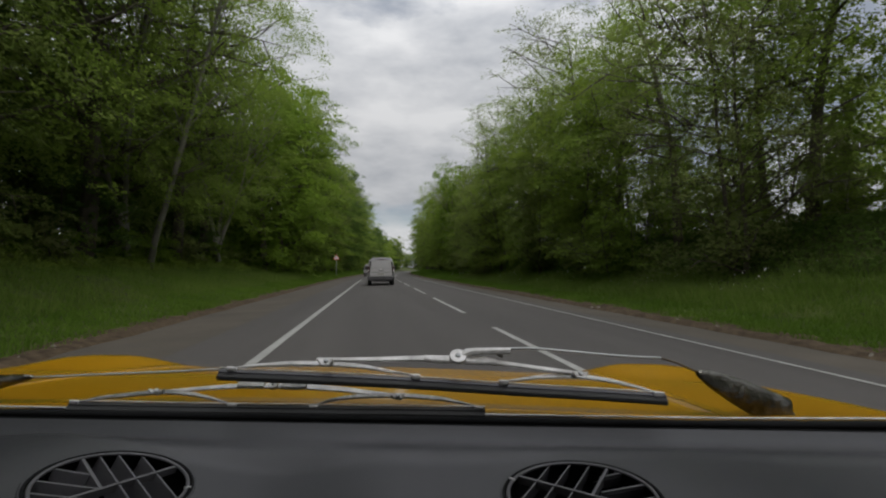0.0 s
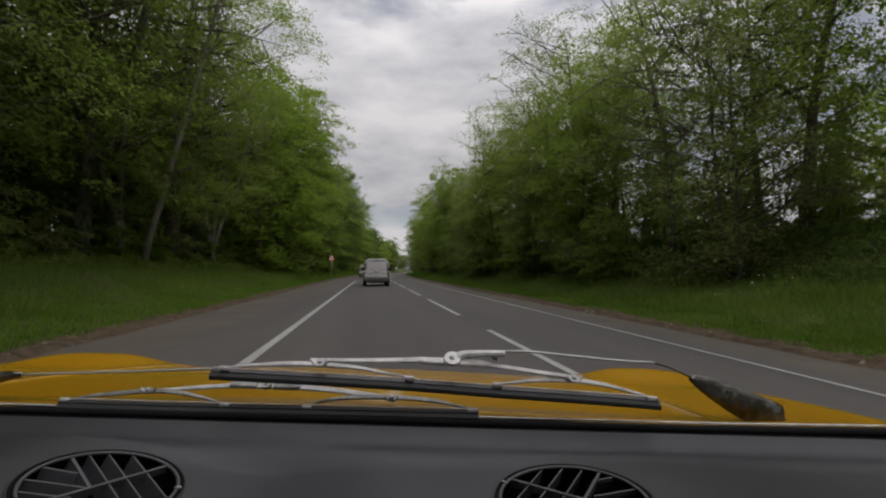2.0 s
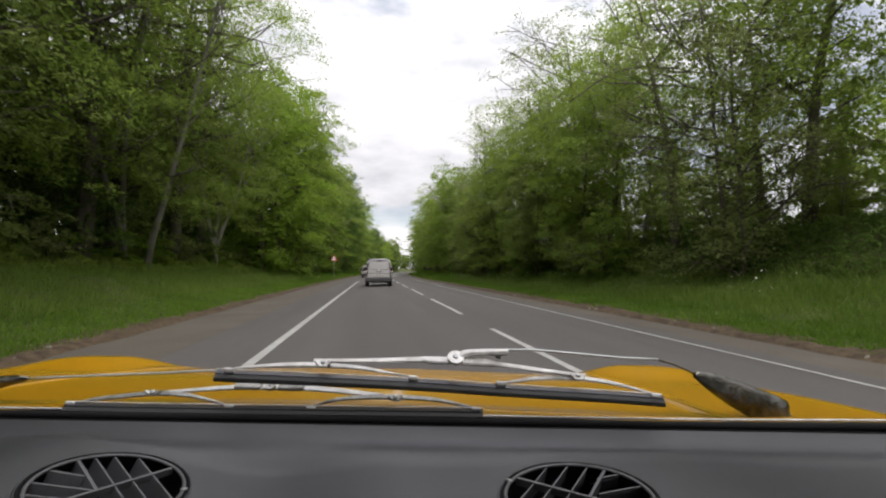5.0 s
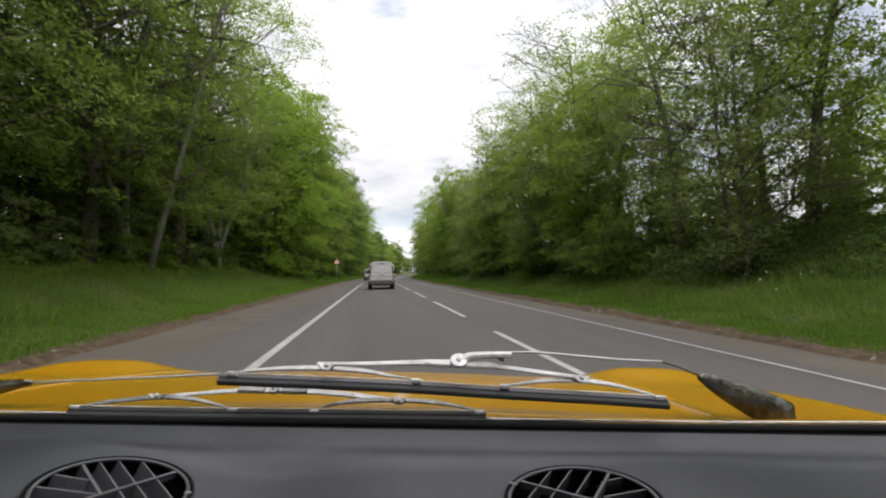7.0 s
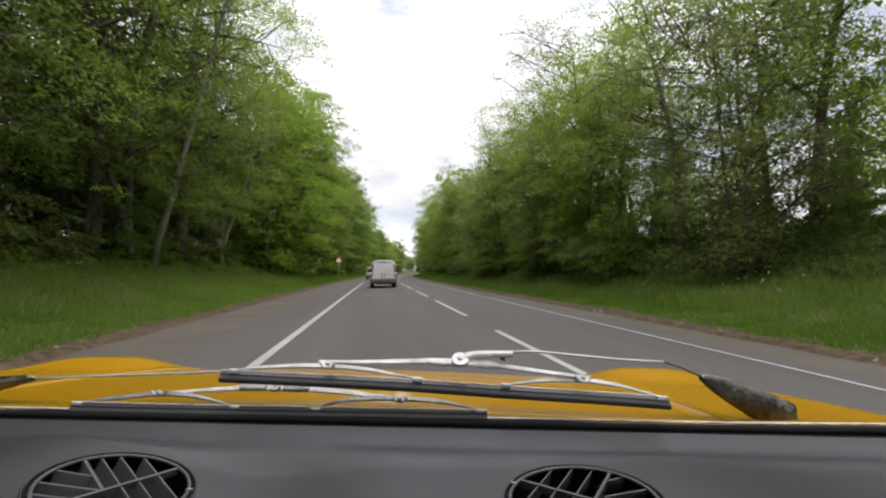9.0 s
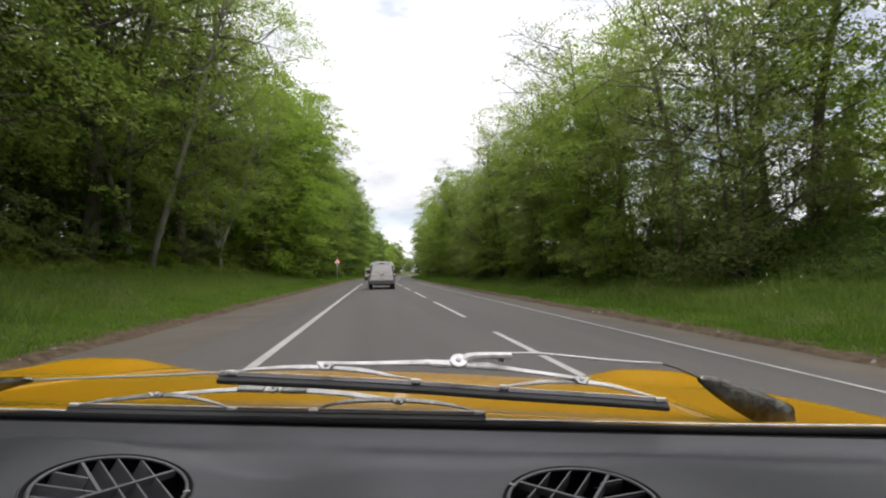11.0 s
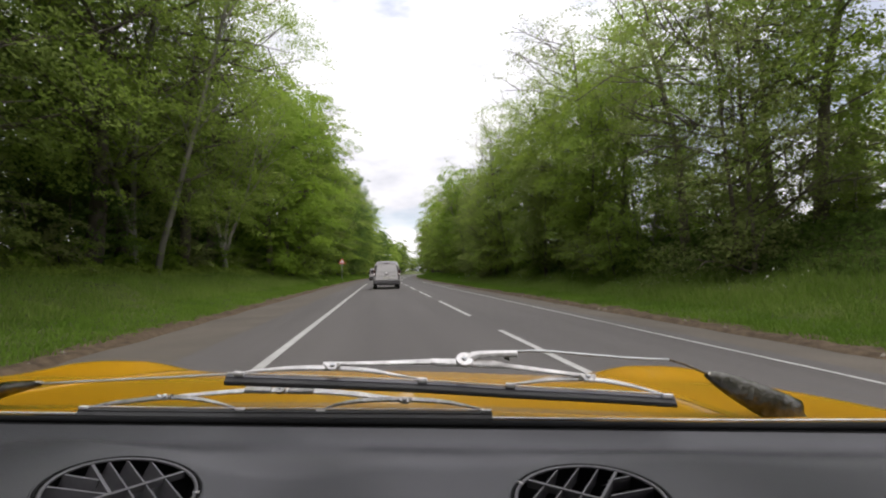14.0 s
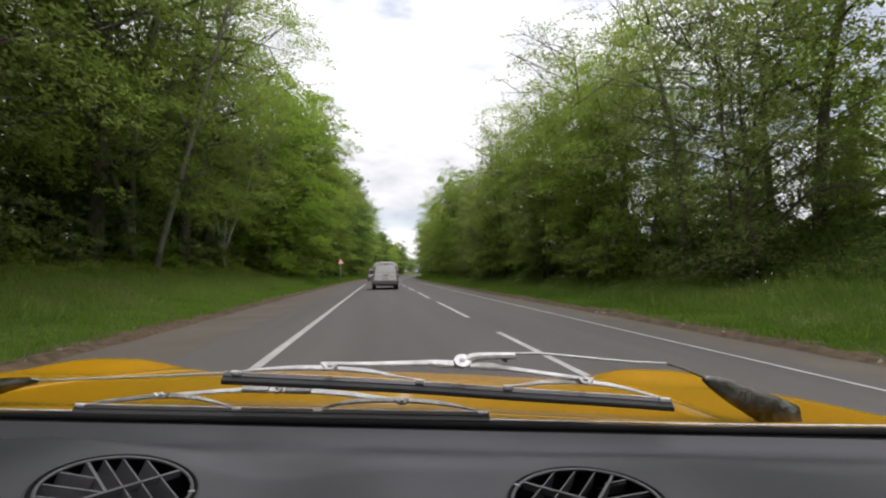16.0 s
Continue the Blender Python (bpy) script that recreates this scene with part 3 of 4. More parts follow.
# right bank: dense young growth by the verge, tall open trees above it
row("lime_tree", LIME, 12.8, 13.6, (24, 33), "bright yellow-green lime tree on the bank", "tree", "lime trees", 0.88, 0.95, pick=(1, 0))
row("oak_tree", TALL, 13.2, 14.2, (18.5, 28.5, 41), "leafy roadside tree with a bare dark trunk", "tree", "trees on the bank", 0.95, 1.05, pick=(1, 2, 0))
row("oak_tree", TALL, 14.5, 15.8, (9.5, 13.5), "leafy roadside tree with a bare dark trunk", "tree", "trees on the bank", 0.95, 1.1)
row("oak_tree", TALL, 17.0, 18.5, steps(8, 42, 11), "leafy roadside tree with a bare dark trunk", "tree", "trees on the bank", 0.85, 1.05)
row("ash_tree", ASH, 13.0, 15.2, steps(24, 84, 7.5), "sparse pale tree with thin upright stems", "tree", "sparse trees", 0.8, 0.98)
row("young_oak", OAK, 10.9, 12.0, steps(24, 60, 5.0), "dense yellow-green young tree on the bank", "tree", "young trees on the bank", 0.50, 0.72, pick=(0, 1, 0))
row("oak_tree", OAK, 11.2, 12.6, steps(58, 150, 5.6), "yellow-green spring tree on the bank", "tree", "trees on the bank", 0.75, 1.05)
row("oak_tree", FAR_TREE, 11.5, 13.5, steps(158, 300, 9), "yellow-green spring tree on the bank", "tree", "trees on the bank", 0.9, 1.1)
row("woodland_tree", FAR_TREE, 20, 24, steps(2, 110, 7.5), "leafy tree in the wood behind the fence", "tree", "trees of the wood", 0.42, 0.55)
row("woodland_tree", FAR_TREE, 29, 34, steps(0, 80, 7), "leafy tree in the wood behind the fence", "tree", "trees of the wood", 0.5, 0.62)
row("bush", BUSH[:3], 11.0, 12.4, steps(20, 84, 3.0), "dark green roadside bush under the trees", "bush", "bushes on the bank", 0.6, 0.95, "stem")
row("bush", BUSH[:3], 13.6, 16.0, steps(14, 22, 3.6), "dark green bush on the shaded bank", "bush", "bushes on the bank", 0.55, 0.85, "stem")
row("bush", LOW_BUSH, 17.5, 19.5, steps(3, 44, 3.3), "dark green bush behind the fence", "bush", "bushes behind the fence", 0.6, 0.9, "stem")
row("ash_tree", ASH, 11, 14, steps(-80, 0, 11), "sparse pale tree with thin upright stems", "tree", "sparse trees", 0.9, 1.05)
plant("hawthorn", MAY[0], 11.9, 13.8, 40, (1.15, 1.25), "hawthorn in pale creamy blossom at the verge", "tree", "hawthorns", "trunk")
plant("hawthorn", MAY[0], 10.6, 44, 200, (0.9, 0.85), "hawthorn in pale creamy blossom at the verge", "tree", "hawthorns", "trunk")
# the wood that closes the view
for i in range(44):
    x, y = -40 + 3.8 * i + random.uniform(-2, 2), 430 + random.uniform(-15, 15)
    t = plant("woodland_tree", FAR_TREE[i % 4], 0, 0, 40 * i, (1.2, 1.0), "distant leafy tree of the far wood", "tree", "trees of the far wood")
    t.matrix_world = pose(x, y, -1.5, 0, 0, 40 * i) @ Matrix.Diagonal((1.5, 1.5, random.uniform(0.85, 1.2), 1))
# hedges further back
row("hedge_bush", [LOW_BUSH[2]], -9.5, -8.6, steps(-128, -92, 3.4), "tangled hedge bush with pale leaves and blossom", "bush", "bushes of the hedge", 0.9, 1.1, "stem")
row("hedge_bush", LOW_BUSH, 10.2, 11.4, steps(-128, -84, 3.4), "low dense green hedge bush", "bush", "bushes of the hedge", 0.7, 0.9, "stem")


# ---- the orange car ----
car = thing("car", (0, 0, 0), "orange classic car with a black dashboard, standing on the road", "car")
car.matrix_world = pose(0, 0, 0, 0, 0, YAW) @ pose(0, 0, 0, 0, 1.2, 0) @ pose(-0.17, 0, 0)


def ramp01(a, b, v):
    k = max(0.0, min(1.0, (v - a) / (b - a)))
    return k * k * (3 - 2 * k)


def bonnet_z(x, y):
    a = abs(x)
    z = 0.938 - 0.080 * (y - 0.5) - 0.095 * (y - 0.5) ** 2 - 0.10 * ramp01(1.15, 1.62, y) * (y - 1.0)
    crown = ramp01(0.445, 0.585, a) * (1 - 0.25 * ramp01(0.64, 0.76, a))
    z += crown * (0.001 + 0.026 * ramp01(0.88, 1.10, y) - 0.10 * ramp01(1.08, 1.55, y))
    z += 0.008 * (1 - (a / 0.44) ** 2) ** 2 if a < 0.44 else 0
    return z - 0.05 * ramp01(0.70, 0.78, a)


def bonnet_point(x, y):
    return (x, y, bonnet_z(x, y))


def span(a, b, n):
    return [a + (b - a) * i / n for i in range(n + 1)]


part("bonnet", grid_mesh("bonnet", bonnet_point, span(-0.475, 0.475, 30), span(0.5405, 1.60, 40), M_ORANGE, True, 0.004), None, car, "glossy orange bonnet")
for s in (-1, 1):
    wing = grid_mesh("wing", bonnet_point, span(s * 0.4765, s * 0.78, 16) if s > 0 else span(-0.78, -0.4765, 16), span(0.512, 1.66, 44), M_ORANGE, True, 0.004)
    part("front_wing", wing, None, car, "rounded orange front wing")
    part("wing_side", box(s * 0.78 - 0.012, s * 0.78 + 0.012, 0.45, 1.45, 0.36, 0.80, 0.01), M_ORANGE, car)
    part("door", box(s * 0.77 - 0.02, s * 0.77 + 0.02, -0.75, 0.44, 0.24, 0.90, 0.015), M_ORANGE, car)
    part("rear_wing", box(s * 0.77 - 0.02, s * 0.77 + 0.02, -2.0, -0.76, 0.34, 0.90, 0.015), M_ORANGE, car)
    part("door_trim", box(s * 0.735 - 0.012, s * 0.735 + 0.012, -0.74, 0.40, 0.30, 0.88, 0.01), M_VINYL, car)
    pillar = tube("pillar", [(s * 0.73, 0.47, 0.93), (s * 0.66, 0.24, 1.33)], [0.022, 0.022], M_ORANGE)
    part("windscreen_pillar", pillar, None, car)
    rear = tube("pillar", [(s * 0.68, -1.25, 0.9), (s * 0.62, -0.95, 1.33)], [0.05, 0.05], M_ORANGE)
    part("rear_pillar", rear, None, car)
    for y in (1.15, -1.25):
        wheel = part("wheel", tube("tyre", [(s * 0.62, y, 0.24), (s * 0.65, y, 0.24), (s * 0.76, y, 0.24), (s * 0.79, y, 0.24)], [0.25, 0.29, 0.29, 0.25], M_RUBBER, 28), None, car, "black tyre")
        part("hubcap", tube("hub", [(s * 0.79, y, 0.24), (s * 0.80, y, 0.24), (s * 0.81, y, 0.24)], [0.17, 0.15, 0.06], M_CHROME, 20), None, wheel)
part("scuttle", grid_mesh("scuttle", lambda x, y: (x, y, bonnet_z(x, y)), span(-0.474, 0.474, 20), span(0.510, 0.5395, 3), M_ORANGE, True, 0.004), None, car)
part("nose", box(-0.76, 0.76, 1.58, 1.66, 0.30, 0.70, 0.03), M_ORANGE, car)
part("front_bumper", box(-0.78, 0.78, 1.67, 1.75, 0.38, 0.48, 0.03), M_CHROME, car)
part("boot", box(-0.75, 0.75, -2.1, -1.24, 0.34, 0.90, 0.05), M_ORANGE, car)
part("floor_pan", box(-0.75, 0.75, -1.25, 1.58, 0.16, 0.22, 0.01), M_RUBBER, car)
part("bulkhead", box(-0.75, 0.75, 0.47, 0.49, 0.2, 0.90, 0.004), M_RUBBER, car)
# unseen roof and lining, added to close the cabin and shade the dashboard
roof = grid_mesh("roof", lambda x, y: (x, y, 1.375 - 0.10 * (x / 0.7) ** 4 * 0.5 - 0.05 * ramp01(-0.7, -1.1, y)), span(-0.68, 0.68, 16), span(-1.05, 0.22, 16), M_ORANGE, True, 0.03)
part("roof", roof, None, car, "unseen orange roof with a dark lining, shading the dashboard")
part("headlining", box(-0.64, 0.64, -1.0, 0.20, 1.318, 1.322), M_VINYL, car)
part("seat_back", box(-0.62, -0.10, -0.62, -0.50, 0.3, 1.02, 0.05), M_VINYL, car)
part("seat_back", box(0.10, 0.62, -0.62, -0.50, 0.3, 1.02, 0.05), M_VINYL, car)

# added box that fills the slot; its black stands for shade there
part("screen_shade_filler", box(-0.73, 0.73, 0.4958, 0.5070, 0.86, 0.9350, 0.002), M_SEAL, car, "black filler standing for the shade under the windscreen")

# bright bead and black rubber seal at the foot of the windscreen
part("windscreen_trim", tube("trim", [(x, 0.5085, 0.9416 + 0.003 * ramp01(0.40, 0.70, abs(x))) for x in span(-0.73, 0.73, 24)], [(0.0015, 0.0012)] * 25, M_STEEL, 6), None, car, "thin bright metal trim strip")
part("windscreen_seal", tube("seal", [(x, 0.503, 0.9368 + 0.003 * ramp01(0.40, 0.70, abs(x))) for x in span(-0.73, 0.73, 24)], [(0.006, 0.0040)] * 25, M_SEAL, 8), None, car, "black rubber windscreen seal")


# dashboard: a padded top, curved up at the back so that it turns dark under the screen, pierced by two round vents on
# moulded pads
# each vent: centre, radius, tilt, direction of the spoke, direction of the blades, where blades cross, hub, blades of the side sector
VENTS = (
    (Vector((-0.1126, 0.3762, 0.9226)), 0.0569, 12.0, 63.5, 141.5, ((0.0044, 0.0010), (0.0101, 0.0138), (0.0154, 0.0304)), (-0.0040, -0.0088), ((-0.0249, 0.0059, 187.0), (-0.0040, -0.0088, 190.6), (-0.0060, -0.0250, 192.0)), ((-0.0180, -0.0300), (0.0150, -0.0260))),
    (Vector((0.2601, 0.3715, 0.9232)), 0.0610, -4.0, -38.0, 58.0, ((-0.0332, 0.0207), (-0.0203, 0.0116), (-0.0044, 0.0062)), (0.0082, -0.0030), ((0.0249, 0.0278, 15.0), (0.0178, 0.0020, 13.0), (0.0150, -0.0180, 11.0)), ((-0.0200, -0.0150), (-0.0050, -0.0300))),
)


def dash_z(x, y):
    z = 0.9222 + 0.0115 * (max(0.0, y - 0.468) / 0.0275) ** 2 + 0.0030 * math.exp(-((y - 0.452) / 0.012) ** 2)  - 0.10 * ramp01(0.30, 0.17, y) ** 1.5
    for c, r, tilt, *_ in VENTS:
        d = math.hypot(x - c.x, y - c.y)
        z += -math.tan(radians(tilt)) * (x - c.x) * (1 - ramp01(r + 0.002, r + 0.18, d)) * (1 - ramp01(0.435, 0.475, y))
    return z


def dash_mesh():
    xs, ys = span(-0.72, 0.72, 180), span(0.14, 0.4955, 90)
    verts = [(x, y, dash_z(x, y)) for y in ys for x in xs]
    n, faces = len(xs), []
    inside = [any((v[0] - c.x) ** 2 + (v[1] - c.y) ** 2 < r ** 2 for c, r, *_ in VENTS) for v in verts]
    for j in range(len(ys) - 1):
        for i in range(n - 1):
            f = (j * n + i, j * n + i + 1, (j + 1) * n + i + 1, (j + 1) * n + i)
            if not all(inside[k] for k in f):
                faces.append(f)
    # draw the inner edge of each opening onto its circle
    for k, v in enumerate(verts):
        if inside[k]:
            c, r, *_ = min(VENTS, key=lambda e: (v[0] - e[0].x) ** 2 + (v[1] - e[0].y) ** 2)
            d = math.hypot(v[0] - c.x, v[1] - c.y) or 1e-6
            x, y = c.x + (v[0] - c.x) / d * r, c.y + (v[1] - c.y) / d * r
            verts[k] = (x, y, dash_z(x, y))
    return mesh_of("dashboard", verts, faces, M_VINYL, True)


dash = part("dashboard", dash_mesh(), None, car, "padded matt black dashboard top")
part("dash_front", box(-0.72, 0.72, 0.12, 0.15, 0.62, 0.845, 0.012), M_VINYL, car, "black dashboard face")


def ring(z, r, tube_r, mat, n=56):
    verts, faces = [], []
    for i in range(n):
        w = math.tau * i / n
        for k in range(8):
            q = math.tau * k / 8
            rr = r + tube_r * math.cos(q)
            verts.append((rr * math.cos(w), rr * math.sin(w), z + tube_r * 0.8 * math.sin(q)))
    for i in range(n):
        for k in range(8):
            faces.append((i * 8 + k, ((i + 1) % n) * 8 + k, ((i + 1) % n) * 8 + (k + 1) % 8, i * 8 + (k + 1) % 8))
    return mesh_of("ring", verts, faces, mat, True)


def slat(z, p, q, w=0.0008, h=0.012, lean=0.0):
    """A thin upright blade between two points of a vent; lean tips its foot sideways."""
    a, b = Vector((*p, z)), Vector((*q, z))
    n = Vector((-(b - a).y, (b - a).x, 0)).normalized()
    verts = [e + n * (k + t * lean) - Vector((0, 0, h * t)) for t in (0, 1) for e in (a, b) for k in (-w, w)]
    return mesh_of("slat", verts, [(0, 1, 3, 2), (4, 6, 7, 5), (0, 2, 6, 4), (1, 5, 7, 3), (0, 4, 5, 1), (2, 3, 7, 6)], M_GRILLE)


def chord(p, degrees, R):
    """Where the line through p in that direction leaves the round opening, backwards and forwards."""
    ux, uy = math.cos(radians(degrees)), math.sin(radians(degrees))
    b2, c2 = p[0] * ux + p[1] * uy, p[0] ** 2 + p[1] ** 2 - R * R
    d = math.sqrt(max(0, b2 * b2 - c2))
    return (p[0] + ux * (-b2 - d), p[1] + uy * (-b2 - d)), (p[0] + ux * (-b2 + d), p[1] + uy * (-b2 + d))


for c, r, tilt, spoke, across, crossings, hub, sector, lower in VENTS:
    at = pose(*c, 0, tilt, 0)

    def vent_part(name, me, parent, label=""):
        me.transform(at)
        return part(name, me, None, parent, label)

    vent = vent_part("air_vent", ring(0.0004, r - 0.0006, 0.0014, M_SEAL), car, "round black demister vent")
    vent_part("rim", ring(0.0002, r - 0.0040, 0.0016, M_GRILLE), vent, "grey plastic rim")
    vent_part("flange", ring(0.0000, r + 0.0012, 0.0011, M_VINYL), vent)
    shaft_v = [(rr * math.cos(math.tau * i / 40), rr * math.sin(math.tau * i / 40), z) for i in range(40) for rr, z in ((r - 0.001, -0.001), (r - 0.006, -0.045))]
    shaft_f = [(2 * i, 2 * ((i + 1) % 40), 2 * ((i + 1) % 40) + 1, 2 * i + 1) for i in range(40)] + [tuple(2 * i + 1 for i in range(40))]
    vent_part("shaft", mesh_of("shaft", shaft_v, shaft_f, M_SEAL), vent)
    R = r - 0.0045
    ends = chord(hub, spoke, R)
    vent_part("spoke", slat(0.0004, ends[0], ends[1], 0.0013, 0.006), vent)
    vent_part("spoke", slat(0.0002, hub, chord(hub, across, R)[1], 0.0012, 0.010, 0.002), vent)
    for q in crossings:
        vent_part("slat", slat(-0.0006, *chord(q, across, R), 0.00065, 0.014, 0.004), vent)
    for q in lower:
        vent_part("slat", slat(-0.0006, q, chord(q, across + 180, R)[1], 0.0008, 0.014, 0.004), vent)
    for x, y, a in sector:
        vent_part("slat", slat(-0.0003, (x, y), chord((x, y), a, R)[1], 0.0009, 0.012, 0.004), vent)
        # a broad flap behind the blade
        e = chord((x, y), a, R * 0.97)[1]
        vent_part("flap", slat(-0.003, (x, y), e, 0.0006, 0.007, -0.012 if tilt > 0 else 0.012), vent, "grey plastic air flap")
    vent_part("tab", tube("tab", [((r - 0.006) * math.cos(radians(18 if tilt > 0 else 150)), (r - 0.006) * math.sin(radians(18 if tilt > 0 else 150)), 0.001), ((r - 0.001) * math.cos(radians(18 if tilt > 0 else 150)), (r - 0.001) * math.sin(radians(18 if tilt > 0 else 150)), 0.002)], [0.0010, 0.0010], M_STEEL, 6), vent, "small bright metal tab")


# wipers, parked across the foot of the screen
UP, OUT = Vector((0, 0.80, 0.60)), Vector((0, -0.60, 0.80))


def plate(name, points, heights, mat, thick=0.0010):
    """A strip of pressed steel, tipped against the screen's lean so that its face catches skylight; its edges are
    rounded off.
    """
    verts, faces = [], []
    for p, h in zip(points, heights):
        p = Vector(p)
        e = min(thick * 0.8, h * 0.3)
        verts += [p - UP * h / 2 - OUT * thick, p + UP * h / 2 - OUT * thick, p + UP * h / 2, p + UP * (h / 2 - e) + OUT * thick, p - UP * (h / 2 - e) + OUT * thick, p - UP * h / 2]
    for i in range(len(points) - 1):
        for k in range(6):
            q = (k + 1) % 6
            faces.append((6 * i + k, 6 * i + q, 6 * i + 6 + q, 6 * i + 6 + k))
    faces += [tuple(reversed(range(6))), tuple(6 * len(points) - 6 + k for k in range(6))]
    return mesh_of(name, verts, faces, mat)


def smooth_line(points, n=4):
    """The same line with more points, bent smoothly."""
    pts = [Vector(p) for p in points]
    ext, out = [2 * pts[0] - pts[1]] + pts + [2 * pts[-1] - pts[-2]], []
    for i in range(1, len(ext) - 2):
        for k in range(n):
            t = k / n
            a, b, c, d = ext[i - 1:i + 3]
            out.append(0.5 * (2 * b + (c - a) * t + (2 * a - 5 * b + 4 * c - d) * t * t + (3 * b - a - 3 * c + d) * t ** 3))
    return out + [pts[-1]]


def spread(values, n=4):
    return [a + (b - a) * k / n for a, b in zip(values, values[1:]) for k in range(n)] + [values[-1]]


def disc(name, at, radius, high, mat, dome=0.0, sides=28):
    """A round boss standing up from the face of the wiper."""
    p = Vector(at)
    rr = [radius, radius, radius * 0.93, radius * 0.55] if dome else [radius, radius, radius * 0.96, radius * 0.9]
    verts, faces = [], []
    for r, h in zip(rr, (-0.001, high * 0.8, high, high + dome)):
        for k in range(sides):
            w = math.tau * k / sides
            verts.append(p + Vector((1, 0, 0)) * (r * math.cos(w)) + UP * (r * math.sin(w)) + OUT * h)
    for j in range(3):
        for k in range(sides):
            q = (k + 1) % sides
            faces.append((j * sides + k, j * sides + q, (j + 1) * sides + q, (j + 1) * sides + k))
    faces.append(tuple(3 * sides + k for k in range(sides)))
    return mesh_of(name, verts, faces, mat)


def wiper(label, blade, holder, clips, yokes, rivets, beam, collars, knuckle, rod, joint=0.0100, channel=None):
    """Blade of rubber in a channel, two sprung yokes, a beam with its collars, the knuckle and the thin arm."""
    line = smooth_line(blade)
    n = len(line)
    w = part("wiper", plate("blade", [p - UP * holder * 0.30 - OUT * 0.001 for p in line], [holder * 0.90] * n, M_RUBBER, 0.0022), None, car, label)
    part("blade_holder", plate("holder", [p + UP * holder * 0.18 + OUT * 0.0012 for p in line], [holder * 0.55] * n, channel or M_HOLDER, 0.0010), None, w, "dark grey blade channel")
    part("blade_spine", tube("spine", [p + UP * holder * 0.55 + OUT * 0.0016 for p in line], [(0.0010, 0.0007)] * n, M_STEEL, 6), None, w, "thin bright steel spine")
    for c in clips:
        c = Vector(c)
        part("blade_clip", plate("clip", [c - Vector((0.0050, 0, 0)), c, c + Vector((0.0050, 0, -0.0004))], [0.0050, 0.0056, 0.0046], M_STEEL, 0.0022), None, w, "small bright blade clip")
    for (points, mat), heights in zip(yokes, ((0.0012, 0.0042, 0.0060, 0.0064, 0.0056, 0.0036, 0.0014),) * 2):
        part("yoke", plate("yoke", smooth_line(points), spread(heights), mat), None, w, "bright steel yoke")
    part("beam", plate("beam", [p + OUT * 0.0022 for p in smooth_line(beam[0])], spread(beam[1]), M_STEEL), None, w, "bright steel beam")
    for c in rivets:
        c = Vector(c) + OUT * 0.003
        part("joint", plate("joint", [c + Vector((-0.0085, 0, 0.0015)), c + Vector((-0.004, 0, -0.0010)), c + Vector((0.004, 0, -0.0014)), c + Vector((0.0080, 0, 0.0010))], [0.0030, joint, joint, 0.0040], yokes[0][1], 0.0012), None, w)
        part("rivet", disc("rivet", c + OUT * 0.0012, 0.0026, 0.0008, M_GALV, 0.0006, 14), None, w, "dull metal rivet")
    for points, heights, mat in collars:
        part("collar", plate("collar", [Vector(p) + OUT * 0.0042 for p in points], heights, mat, 0.0018), None, w)
    k, big = Vector(knuckle[0]), knuckle[1]
    part("knuckle", disc("knuckle", k + OUT * 0.006, big, 0.0028, knuckle[2]), None, w, "round steel knuckle")
    part("bolt", disc("bolt", k + OUT * 0.0085, big * 0.34, 0.0012, M_GALV, 0.0008, 14), None, w, "small dull bolt")
    part("arm_rod", tube("rod", smooth_line(rod), [(0.0019, 0.0014)] * len(smooth_line(rod)), M_GALV, 6), None, w, "thin steel wiper arm")
    return w


w = wiper("chrome windscreen wiper with a black rubber blade",
          [(-0.0899, 0.497, 0.9844), (0.0141, 0.497, 0.9818), (0.1229, 0.497, 0.9784), (0.2196, 0.497, 0.9736), (0.3160, 0.497, 0.9697), (0.3895, 0.497, 0.9659)], 0.0100,
          [(-0.0759, 0.497, 0.9893), (0.1210, 0.497, 0.9845), (0.2153, 0.497, 0.9800), (0.3814, 0.497, 0.9703)],
          [([(-0.0791, 0.502, 0.9883), (-0.0517, 0.502, 0.9919), (-0.0122, 0.502, 0.9948), (0.0233, 0.502, 0.9950), (0.0612, 0.502, 0.9930), (0.0919, 0.502, 0.9883), (0.1207, 0.502, 0.9840)], M_STEEL),
           ([(0.2171, 0.506, 0.9785), (0.2361, 0.506, 0.9810), (0.2607, 0.506, 0.9845), (0.2994, 0.506, 0.9850), (0.3344, 0.506, 0.9809), (0.3682, 0.506, 0.9732), (0.3878, 0.506, 0.9681)], M_STEEL)],
          [(0.0238, 0.502, 0.9955), (0.2994, 0.504, 0.9860)],
          ([(0.0121, 0.507, 0.9972), (0.0664, 0.507, 0.9979), (0.1280, 0.507, 1.0002), (0.1663, 0.507, 0.9990), (0.2083, 0.507, 0.9969), (0.2577, 0.507, 0.9912), (0.3046, 0.507, 0.9861)], (0.0044, 0.0056, 0.0074, 0.0076, 0.0062, 0.0056, 0.0044)),
          [([(0.1293, 0.5065, 0.9996), (0.1392, 0.5065, 0.9986), (0.1602, 0.5065, 0.9986)], (0.0070, 0.0092, 0.0096), M_STEEL), ([(0.1740, 0.5065, 0.9982), (0.1960, 0.5065, 0.9974), (0.2083, 0.5065, 0.9960)], (0.0100, 0.0100, 0.0074), M_STEEL)],
          ((0.1663, 0.506, 0.9996), 0.0092, M_STEEL),
          [(0.2225, 0.508, 1.0135), (0.2515, 0.508, 1.0140), (0.2887, 0.508, 1.0115), (0.3444, 0.508, 1.0075), (0.3889, 0.508, 1.0060)])
